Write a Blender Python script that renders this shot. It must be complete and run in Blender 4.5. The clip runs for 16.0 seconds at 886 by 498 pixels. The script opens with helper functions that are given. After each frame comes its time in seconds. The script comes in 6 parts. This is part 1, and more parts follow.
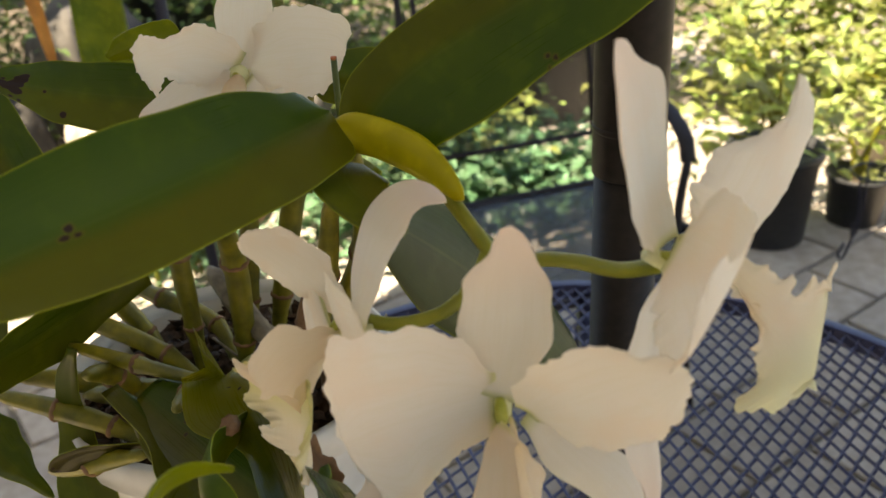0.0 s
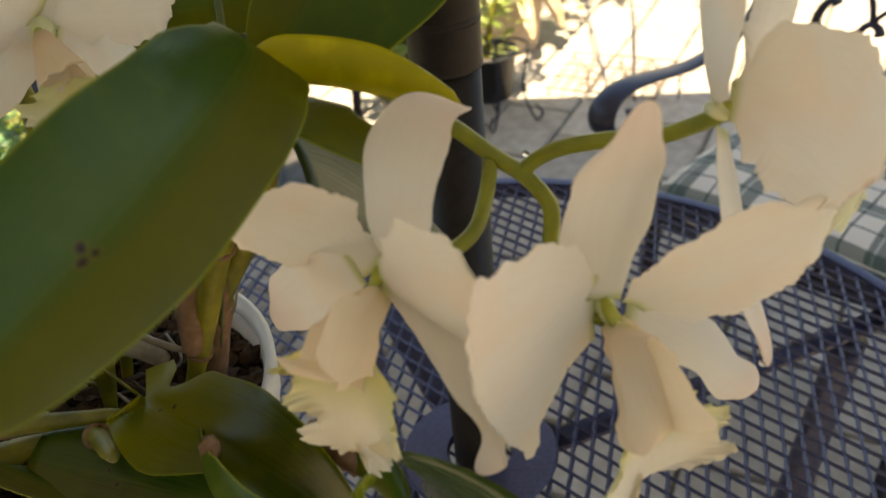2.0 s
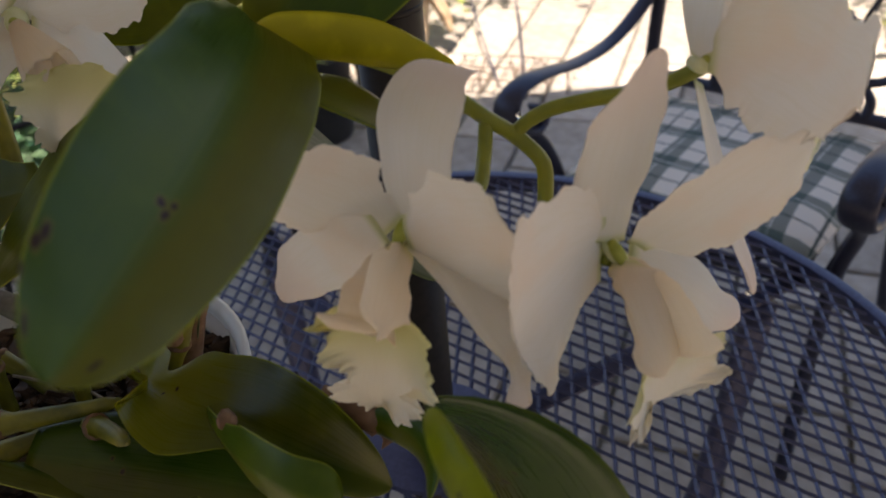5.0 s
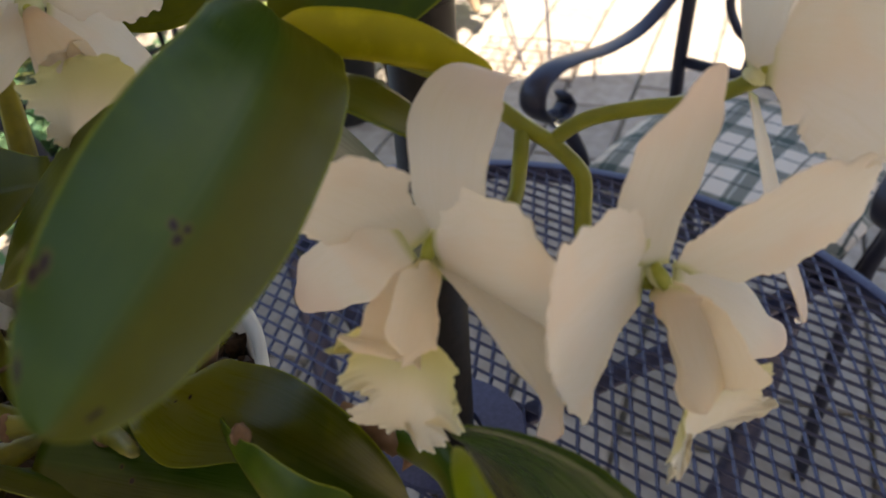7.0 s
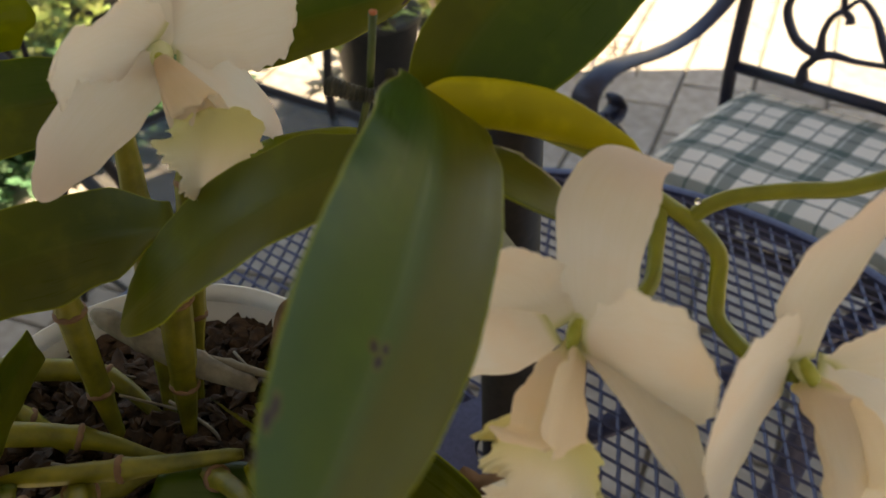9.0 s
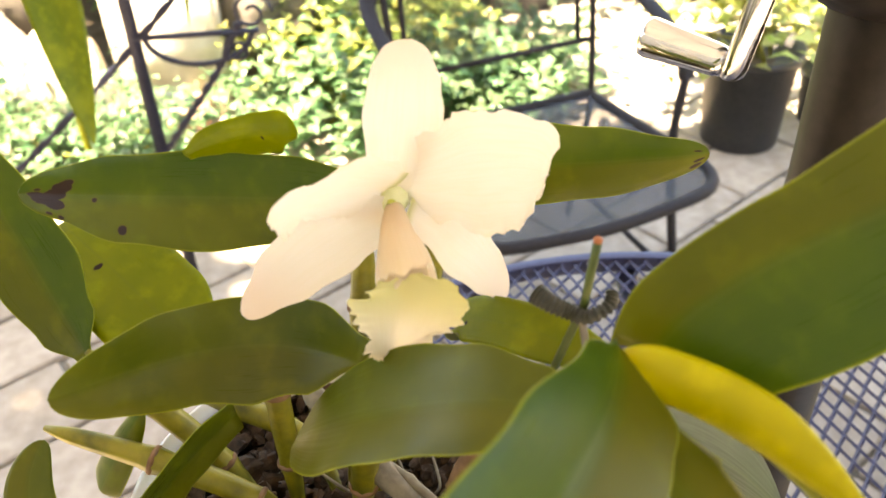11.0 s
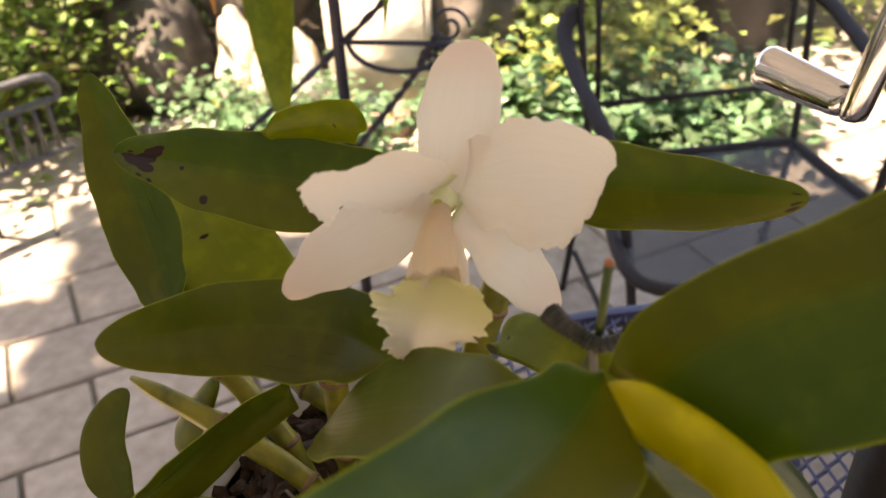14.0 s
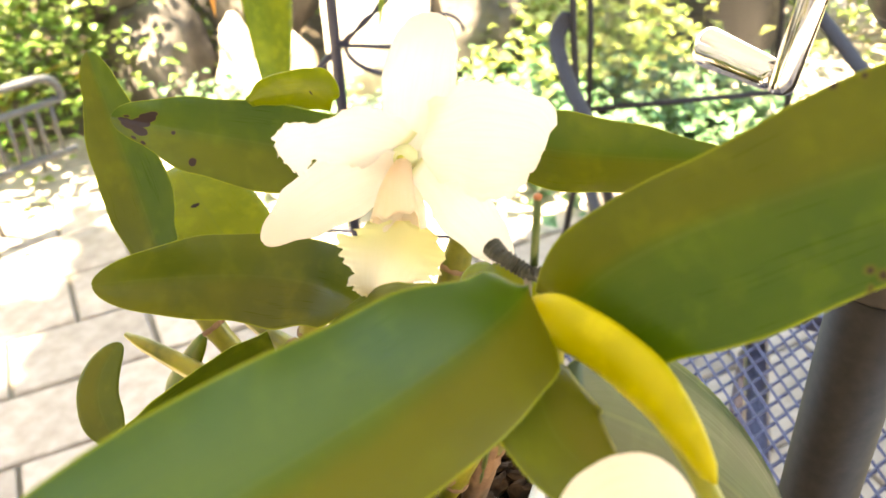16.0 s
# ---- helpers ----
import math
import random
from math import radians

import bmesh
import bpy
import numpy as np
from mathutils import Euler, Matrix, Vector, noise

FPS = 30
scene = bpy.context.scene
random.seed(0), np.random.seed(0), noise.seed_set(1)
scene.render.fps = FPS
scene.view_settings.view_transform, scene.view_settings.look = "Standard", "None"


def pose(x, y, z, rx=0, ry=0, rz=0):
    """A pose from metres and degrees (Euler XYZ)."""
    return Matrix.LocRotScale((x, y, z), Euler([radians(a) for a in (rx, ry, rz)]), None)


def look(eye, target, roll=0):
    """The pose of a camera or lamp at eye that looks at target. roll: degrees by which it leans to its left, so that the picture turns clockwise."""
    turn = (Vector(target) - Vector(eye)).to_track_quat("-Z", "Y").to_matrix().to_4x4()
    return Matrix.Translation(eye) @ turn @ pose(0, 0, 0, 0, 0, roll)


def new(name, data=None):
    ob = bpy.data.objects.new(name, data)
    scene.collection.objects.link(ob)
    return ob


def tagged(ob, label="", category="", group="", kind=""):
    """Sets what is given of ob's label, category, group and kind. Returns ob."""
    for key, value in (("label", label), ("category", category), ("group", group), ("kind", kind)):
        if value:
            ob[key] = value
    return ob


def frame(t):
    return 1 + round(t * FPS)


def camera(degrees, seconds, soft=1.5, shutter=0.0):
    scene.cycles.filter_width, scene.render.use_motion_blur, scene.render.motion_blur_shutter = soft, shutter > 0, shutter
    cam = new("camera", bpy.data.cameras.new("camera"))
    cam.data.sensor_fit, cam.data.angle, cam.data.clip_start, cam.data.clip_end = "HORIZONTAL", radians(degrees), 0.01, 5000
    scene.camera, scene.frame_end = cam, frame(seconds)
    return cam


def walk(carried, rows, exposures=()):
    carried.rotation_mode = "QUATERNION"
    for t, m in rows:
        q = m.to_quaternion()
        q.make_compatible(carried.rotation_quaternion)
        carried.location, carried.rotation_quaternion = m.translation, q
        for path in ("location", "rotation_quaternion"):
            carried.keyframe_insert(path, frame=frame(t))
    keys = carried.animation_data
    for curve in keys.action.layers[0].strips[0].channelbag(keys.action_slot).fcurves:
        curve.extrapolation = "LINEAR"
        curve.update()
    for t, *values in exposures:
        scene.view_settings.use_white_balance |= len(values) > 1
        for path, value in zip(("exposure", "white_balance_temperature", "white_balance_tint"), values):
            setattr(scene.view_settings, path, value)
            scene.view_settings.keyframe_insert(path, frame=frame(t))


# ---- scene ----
cam = camera(53.94, 16.0, soft=1.5)
cam.data.dof.use_dof, cam.data.dof.focus_distance, cam.data.dof.aperture_fstop = True, 0.42, 13.0
PATH = [
    (0, (0.2009, -0.4933, 1.2894), (0.0469, -0.2769, 1.1500), -3.73),
    (0.2, (0.1897, -0.4998, 1.3060), (0.0412, -0.2836, 1.1603), -3.59),
    (0.5, (0.1610, -0.4930, 1.3059), (0.0273, -0.2778, 1.1451), -4.27),
    (0.7, (0.1375, -0.4920, 1.3062), (0.0226, -0.2767, 1.1318), -3.58),
    (1, (0.1234, -0.5031, 1.3124), (0.0242, -0.2801, 1.1381), -4.37),
    (1.5, (0.1052, -0.5004, 1.3000), (0.0214, -0.2705, 1.1264), -4.85),
    (2, (0.0685, -0.5075, 1.2764), (0.0287, -0.2627, 1.1077), -5.85),
    (2.2, (0.0438, -0.5256, 1.2711), (0.0280, -0.2715, 1.1124), -5.10),
    (2.4, (0.0296, -0.5306, 1.2575), (0.0221, -0.2725, 1.1047), -4.61),
    (2.5, (0.0290, -0.5300, 1.2500), (0.0233, -0.2713, 1.0982), -4.80),
    (2.7, (0.0253, -0.5293, 1.2442), (0.0306, -0.2711, 1.0916), -4.39),
    (3, (0.0223, -0.5279, 1.2437), (0.0333, -0.2692, 1.0921), -4.59),
    (3.2, (0.0230, -0.5250, 1.2456), (0.0335, -0.2696, 1.0885), -5.45),
    (3.5, (0.0247, -0.5212, 1.2688), (0.0340, -0.2733, 1.1001), -5.07),
    (4, (0.0280, -0.5190, 1.2760), (0.0403, -0.2709, 1.1078), -4.50),
    (4.2, (0.0251, -0.5244, 1.2760), (0.0402, -0.2746, 1.1106), -3.76),
    (4.5, (0.0330, -0.5320, 1.2710), (0.0394, -0.2805, 1.1077), -5.60),
    (4.6, (0.0311, -0.5329, 1.2746), (0.0334, -0.2827, 1.1091), -5.51),
    (6.8, (0.0280, -0.5120, 1.2744), (0.0181, -0.2679, 1.1003), -3.93),
    (7, (0.0266, -0.5103, 1.2743), (0.0166, -0.2665, 1.0998), -4.03),
    (7.5, (0.0220, -0.5080, 1.2740), (0.0144, -0.2628, 1.1013), -2.80),
    (7.6, (0.0229, -0.5095, 1.2771), (0.0111, -0.2648, 1.1039), -3.39),
    (8, (0.0180, -0.5080, 1.2760), (0.0076, -0.2639, 1.1019), -3.80),
    (8.2, (0.0198, -0.5074, 1.2779), (0.0078, -0.2640, 1.1029), -4.21),
    (8.5, (0.0120, -0.5090, 1.2820), (0.0025, -0.2649, 1.1078), -3.70),
    (8.7, (0.0027, -0.5072, 1.2868), (-0.0077, -0.2640, 1.1115), -2.92),
    (9, (-0.0099, -0.4916, 1.2995), (-0.0279, -0.2518, 1.1201), -2.81),
    (9.3, (-0.0070, -0.4736, 1.3108), (-0.0486, -0.2373, 1.1306), -3.61),
    (9.4, (-0.0042, -0.4703, 1.3160), (-0.0586, -0.2345, 1.1386), -3.50),
    (9.5, (0.0010, -0.4590, 1.3220), (-0.0683, -0.2285, 1.1429), -3.40),
    (9.6, (-0.0010, -0.4574, 1.3348), (-0.0770, -0.2291, 1.1556), -2.79),
    (9.8, (-0.0004, -0.4499, 1.3441), (-0.0834, -0.2237, 1.1654), -2.51),
    (10, (0.0040, -0.4470, 1.3510), (-0.0839, -0.2204, 1.1751), -3.60),
    (10.2, (0.0074, -0.4393, 1.3490), (-0.0877, -0.2160, 1.1726), -3.43),
    (12.3, (0.0161, -0.3995, 1.3364), (-0.1248, -0.2021, 1.1599), -2.51),
    (12.5, (0.0086, -0.4026, 1.3420), (-0.1282, -0.2029, 1.1648), -1.21),
    (13, (0.0284, -0.4003, 1.3423), (-0.1165, -0.2019, 1.1701), -3.76),
    (13.5, (0.0385, -0.3859, 1.3272), (-0.1262, -0.2043, 1.1543), -2.41),
    (14, (0.0557, -0.3792, 1.3284), (-0.1215, -0.2060, 1.1593), -3.00),
    (14.5, (0.0577, -0.3730, 1.3267), (-0.1232, -0.2050, 1.1563), -3.05),
    (15, (0.0643, -0.3783, 1.3273), (-0.1189, -0.2101, 1.1594), -3.20),
    (15.5, (0.0897, -0.3848, 1.3193), (-0.0946, -0.2147, 1.1547), -3.78),
    (16, (0.0970, -0.3992, 1.3281), (-0.0818, -0.2245, 1.1623), -2.43),
]
EXPOSURES = [(t, 1.92 + stops, kelvin, tint) for t, stops, kelvin, tint in ((0, 0.30, 8000, 9), (0.5, 0.50, 8200, 7), (1.2, 0.40, 8450, 7), (1.5, 0.19, 8450, 6), (2.0, 0.27, 8500, 8), (2.6, -0.18, 8100, 12), (3.3, -0.24, 7200, 15), (3.6, 0.0, 7300, 15), (4.0, -0.33, 7000, 19), (4.7, -0.33, 7000, 18), (6.8, 0.08, 7300, 14), (7.2, 0.05, 7350, 14), (7.8, -0.12, 7500, 13), (8.4, -0.12, 7600, 13), (8.8, 0.05, 8300, 10), (9.2, 0.38, 8700, 10), (9.35, 1.2, 9100, 10), (9.5, 1.82, 9200, 10), (9.8, 2.29, 9300, 10), (10.2, 2.29, 9300, 11), (12.3, 0.76, 9000, 20), (12.6, 0.67, 9100, 21), (13.0, 0.53, 9100, 21), (13.5, 0.57, 9100, 21), (14.2, 0.74, 8700, 23), (15.0, 0.77, 8700, 20), (15.4, 1.38, 8900, 16), (16.0, 2.28, 9000, 10))]
walk(cam, [(t, look(eye, target, roll)) for t, eye, target, roll in PATH], EXPOSURES)

# ---- sky and sun ----
SUN_ELEVATION, SUN_TURN = radians(68), radians(200)
world = bpy.data.worlds.new("sky")
scene.world = world
world.use_nodes = True
sky = world.node_tree.nodes.new("ShaderNodeTexSky")
sky.sky_type, sky.sun_disc, sky.sun_elevation, sky.sun_rotation = "NISHITA", False, SUN_ELEVATION, SUN_TURN
background = world.node_tree.nodes["Background"]
background.inputs["Strength"].default_value = 0.10
world.node_tree.links.new(sky.outputs["Color"], background.inputs["Color"])
sun = new("sun", bpy.data.lights.new("sun", "SUN"))
sun.data.energy, sun.data.angle, sun.data.color = 5.0, radians(0.53), (1.0, 0.95, 0.86)
toward_sun = Vector((math.sin(SUN_TURN) * math.cos(SUN_ELEVATION), math.cos(SUN_TURN) * math.cos(SUN_ELEVATION), math.sin(SUN_ELEVATION)))
sun.matrix_world = look(toward_sun * 10, (0, 0, 0))


# ---- shared building blocks ----
def part(name, bm, material, parent=None, label="", smooth=True):
    """One bmesh as one mesh object under a thing or under a part."""
    mesh = bpy.data.meshes.new(name)
    bm.normal_update()
    bm.to_mesh(mesh)
    bm.free()
    for m in material if isinstance(material, (list, tuple)) else [material]:
        mesh.materials.append(m)
    if smooth:
        mesh.polygons.foreach_set("use_smooth", [True] * len(mesh.polygons))
    ob = new(name, mesh)
    ob.parent = parent
    if label:
        ob["label"] = label
    return ob


def thing(name, label, category, at=None, group="", kind=""):
    ob = new(name)
    ob.empty_display_size = 0.05
    if at is not None:
        ob.matrix_world = at
    return tagged(ob, label, category, group, kind)


def boxes(bm, *specs):
    """Boxes given by centre, size and turn round z in degrees."""
    for (x, y, z), (a, b, c), turn in specs:
        bmesh.ops.create_cube(bm, size=1, matrix=pose(x, y, z, 0, 0, turn) @ Matrix.Diagonal((a, b, c, 1)))
    return bm


def bevelled(bm, width=0.003, segments=2):
    bmesh.ops.bevel(bm, geom=bm.edges[:], offset=width, segments=segments, affect="EDGES", clamp_overlap=True)
    return bm


def sweep(bm, points, radius, sides=10, flat=1.0, closed=False, caps=True, lift=None):
    """A tube through the points; radius a number or one for each point; flat squeezes it along the frame's second axis."""
    pts = [Vector(p) for p in points]
    n = len(pts)
    radii = [radius] * n if isinstance(radius, (int, float)) else list(radius)
    rings, side = [], Vector(lift) if lift else None
    for i, p in enumerate(pts):
        a, b = (pts[i - 1], pts[(i + 1) % n]) if closed else (pts[max(i - 1, 0)], pts[min(i + 1, n - 1)])
        t = (b - a).normalized()
        if side is None:
            side = t.orthogonal()
        side = (side - t * side.dot(t)).normalized()
        other = t.cross(side)
        rings.append([bm.verts.new(p + radii[i] * (side * math.cos(k) + other * flat * math.sin(k))) for k in (2 * math.pi * j / sides for j in range(sides))])
    for i in range(n if closed else n - 1):
        a, b = rings[i], rings[(i + 1) % n]
        for j in range(sides):
            bm.faces.new((a[j], a[(j + 1) % sides], b[(j + 1) % sides], b[j]))
    if caps and not closed:
        bm.faces.new(rings[0][::-1]), bm.faces.new(rings[-1])
    return bm


def lathe(bm, profile, sides=32, at=(0, 0, 0), caps=True):
    """A body of revolution round z; the profile is (radius, height) from one end to the other."""
    at = Vector(at)
    rings = [[bm.verts.new(at + Vector((r * math.cos(k), r * math.sin(k), z))) for k in (2 * math.pi * j / sides for j in range(sides))] for r, z in profile]
    for a, b in zip(rings, rings[1:]):
        for j in range(sides):
            bm.faces.new((a[j], a[(j + 1) % sides], b[(j + 1) % sides], b[j]))
    for ring, flip in ((rings[0], True), (rings[-1], False)) if caps else ():
        if (ring[0].co - ring[1].co).length > 1e-4:
            bm.faces.new(ring[::-1] if flip else ring)
    return bm


def curve_points(controls, n=12):
    """Points along a smooth curve through the controls."""
    p = [Vector(c) for c in controls]
    p = [p[0] * 2 - p[1]] + p + [p[-1] * 2 - p[-2]]
    out = []
    for i in range(1, len(p) - 2):
        for k in range(n):
            t = k / n
            out.append(0.5 * ((2 * p[i]) + (p[i + 1] - p[i - 1]) * t + (2 * p[i - 1] - 5 * p[i] + 4 * p[i + 1] - p[i + 2]) * t * t + (3 * p[i] - p[i - 1] - 3 * p[i + 1] + p[i + 2]) * t ** 3))
    return out + [p[-2]]


def outline(u, base, shoulder, taper, power, root):
    """Half-width of a blade at u, from its foot to its tip, as a share of the largest."""
    rise = base + (1 - base) * math.sin(math.pi / 2 * min(1, u / shoulder))
    return rise * max(0.0, 1 - max(0.0, (u - taper) / (1 - taper)) ** power) ** (1 / root)


def blade(foot, middle, tip, width, roll, shape=(0.35, 0.3, 0.45, 2.2, 2.0), cup=0.12, thick=0.0012, ruffle=0.0, waves=6, fringe=0.0, lobed=0.0, wavy=0.0, crease=0.0, along=26, across=12, seed=1, droop=0.0):
    """A leaf or petal: a grid along a curved spine, with an upper and an under face. roll: its turn round its own length, from level."""
    rnd = random.Random(seed)
    p0, p1, p2 = Vector(foot), Vector(middle), Vector(tip)
    chord = (p2 - p0).normalized()
    level = chord.cross(Vector((0, 0, 1))).normalized()
    hint = level * math.cos(radians(roll)) + level.cross(chord) * math.sin(radians(roll))
    bm = bmesh.new()
    uv = bm.loops.layers.uv.new("blade")
    phase = [rnd.uniform(0, 6.28) for _ in range(8)]
    coords, tops, unders = {}, [], []
    for i in range(along + 1):
        u = min(i / along, 0.9995)
        u = 1 - (1 - u) ** 1.25
        spine = p0 * (1 - u) ** 2 + p1 * 2 * u * (1 - u) + p2 * u * u
        t = ((p1 - p0) * (1 - u) + (p2 - p1) * u).normalized()
        s = (hint - t * hint.dot(t)).normalized()
        n = s.cross(t)
        half = width * outline(u, *shape)
        top, under = [], []
        for j in range(across + 1):
            v = 2 * j / across - 1
            side = 0 if v < 0 else 3
            edge = abs(v) ** 3
            wave = math.sin(u * waves * 3.1 + phase[side]) + 0.6 * math.sin(u * waves * 5.3 + phase[side + 1]) + 0.4 * math.sin(u * waves * 11 + phase[side + 2])
            reach = half * (1 + lobed * abs(v) ** 4 * (2.2 * noise.noise(Vector((u * waves * 2.2, side + 0.5, seed * 3.7))) + 1.4 * noise.noise(Vector((u * waves * 6.1, side + 2.5, seed * 5.3)))) + fringe * abs(v) ** 6 * (math.sin(u * waves * 17 + phase[side]) + math.sin(u * waves * 29 + phase[side + 1])))
            p = spine + s * v * reach + n * (cup * half * v * v + ruffle * edge * wave * width * min(1, 4 * u) - droop * abs(v) * half + wavy * width * noise.noise(Vector((u * 3.2 + seed, v * 1.6, seed * 1.9))) - crease * half * math.exp(-(v / 0.09) ** 2) * min(1, 5 * u) * (1 - u))
            lip = thick * (1 - 0.85 * abs(v) ** 4) * min(1.0, 12 * (1 - u) + 0.15) / 2
            a, b = bm.verts.new(p + n * lip), bm.verts.new(p - n * lip)
            coords[a] = coords[b] = (u, v / 2 + 0.5)
            top.append(a), under.append(b)
        tops.append(top), unders.append(under)

    def quad(a, b, c, d, slot):
        f = bm.faces.new((a, b, c, d))
        f.material_index = slot
        for loop in f.loops:
            loop[uv].uv = coords[loop.vert]

    for i in range(along):
        for j in range(across):
            quad(tops[i][j], tops[i][j + 1], tops[i + 1][j + 1], tops[i + 1][j], 0)
            quad(unders[i][j + 1], unders[i][j], unders[i + 1][j], unders[i + 1][j + 1], 1)
        for j, k in ((0, 0), (across, 1)):
            quads = (tops[i + 1][j], unders[i + 1][j], unders[i][j], tops[i][j])
            quad(*(quads[::-1] if k else quads), 0)
    for row, other in ((tops[0], unders[0]), (tops[-1][::-1], unders[-1][::-1])):
        for j in range(across):
            quad(row[j + 1], row[j], other[j], other[j + 1], 0)
    return bm


def eased(knots, u):
    """A half-width at u, eased between five knots along the petal and drawn in round the tip."""
    places = (0.0, 0.2, 0.45, 0.7, 0.9, 1.0)
    values = (*knots, knots[-1])
    i = max(k for k in range(5) if places[k] <= u)
    f = (u - places[i]) / (places[i + 1] - places[i])
    f = f * f * (3 - 2 * f)
    return (values[i] * (1 - f) + values[i + 1] * f) * max(0.0, 1 - max(0.0, (u - 0.75) / 0.25) ** 2.2) ** 0.5


def petal(foot, middle, tip, turn, left, right, thick=0.0010, teeth=0.0006, pitch=0.0055, deep=0.0, ripple=0.0008, along=60, across=26, seed=1, crease=0.012, keel=2.0, faces=1):
    """A petal with two sides of their own width, a toothed margin and soft ripples towards it. turn: roll, twist and cupping."""
    p0, p1, p2 = Vector(foot), Vector(middle), Vector(tip)
    roll, twist, cup = turn
    chord = (p2 - p0).normalized()
    level = chord.cross(Vector((0, 0, 1))).normalized()
    up = level.cross(chord)
    bm = bmesh.new()
    uv = bm.loops.layers.uv.new("blade")
    rows = []
    for i in range(along + 1):
        u = 1 - (1 - min(i / along, 0.9995)) ** 1.6
        spine = p0 * (1 - u) ** 2 + p1 * 2 * u * (1 - u) + p2 * u * u
        t = ((p1 - p0) * (1 - u) + (p2 - p1) * u).normalized()
        a = radians(roll + twist * u)
        hint = level * math.cos(a) + up * math.sin(a)
        s = (hint - t * hint.dot(t)).normalized()
        rows.append((u, spine, t, s, s.cross(t), eased(left, u), eased(right, u)))
    # length along each margin, so that the teeth keep their size round the tip
    run = {-1: [0.0], 1: [0.0]}
    for (u0, s0, _, _, _, l0, r0), (u1, s1, _, _, _, l1, r1) in zip(rows, rows[1:]):
        step = (s1 - s0).length
        run[-1].append(run[-1][-1] + math.hypot(step, l1 - l0))
        run[1].append(run[1][-1] + math.hypot(step, r1 - r0))

    def tooth(d, side):
        a, b = noise.noise(Vector((d / pitch, side * 3.1, seed * 1.7))), noise.noise(Vector((d / pitch * 2.7, side * 5.3, seed * 2.9)))
        notch = max(0.0, noise.noise(Vector((d / pitch * 0.55, side * 7.7, seed * 4.1))) - 0.12)
        return teeth * (1.5 * a + 1.1 * b) - deep * notch * 2.2

    coords, tops, unders = {}, [], []
    for i, (u, spine, t, s, n, wl, wr) in enumerate(rows):
        top, under = [], []
        a, b = rows[max(i - 1, 0)], rows[min(i + 1, along)]
        step = max((b[1] - a[1]).length, 1e-6)
        for j in range(across + 1):
            v = math.sin(math.pi / 2 * (2 * j / across - 1))
            side = -1 if v < 0 else 1
            half, slope = (wl, (b[5] - a[5]) / step) if v < 0 else (wr, (b[6] - a[6]) / step)
            out = (s * side - t * slope).normalized()
            near = abs(v) ** 5
            d = run[side][i]
            p = spine + s * v * half + n * cup * half * abs(v) ** keel
            p += out * tooth(d, side) * near * min(1.0, 5 * u)
            fold = noise.noise(Vector((d / pitch * 0.45, side * 2.3 + 1.5 * abs(v), seed * 3.3)))
            p += n * (ripple * (2.2 * fold) * abs(v) ** 2.5 * min(1.0, 4 * u) + 0.9 * ripple * noise.noise(Vector((u * 2.6 + seed, v * 1.4, seed * 1.9))) - crease * half * math.exp(-(v / 0.10) ** 2) * min(1, 5 * u) * (1 - u))
            lip = thick * (1 - 0.8 * abs(v) ** 4) * min(1.0, 12 * (1 - u) + 0.2) / 2
            x, y = bm.verts.new(p + n * lip), bm.verts.new(p - n * lip)
            coords[x] = coords[y] = (u, v / 2 + 0.5)
            top.append(x), under.append(y)
        tops.append(top), unders.append(under)

    def quad(*verts, slot=0):
        f = bm.faces.new(verts)
        f.material_index = slot
        for loop in f.loops:
            loop[uv].uv = coords[loop.vert]

    for i in range(along):
        for j in range(across):
            quad(tops[i][j], tops[i][j + 1], tops[i + 1][j + 1], tops[i + 1][j])
            quad(unders[i][j + 1], unders[i][j], unders[i + 1][j], unders[i + 1][j + 1], slot=faces - 1)
        quad(tops[i + 1][0], unders[i + 1][0], unders[i][0], tops[i][0])
        quad(tops[i][across], unders[i][across], unders[i + 1][across], tops[i + 1][across])
    for row, other in ((tops[0], unders[0]), (tops[-1][::-1], unders[-1][::-1])):
        for j in range(across):
            quad(row[j + 1], row[j], other[j], other[j + 1])
    return bm


# ---- materials ----
def shader(name, rough=0.5, metal=0.0):
    m = bpy.data.materials.new(name)
    m.use_nodes = True
    b = m.node_tree.nodes["Principled BSDF"]
    b.inputs["Roughness"].default_value, b.inputs["Metallic"].default_value = rough, metal
    return m, m.node_tree.nodes, m.node_tree.links, b


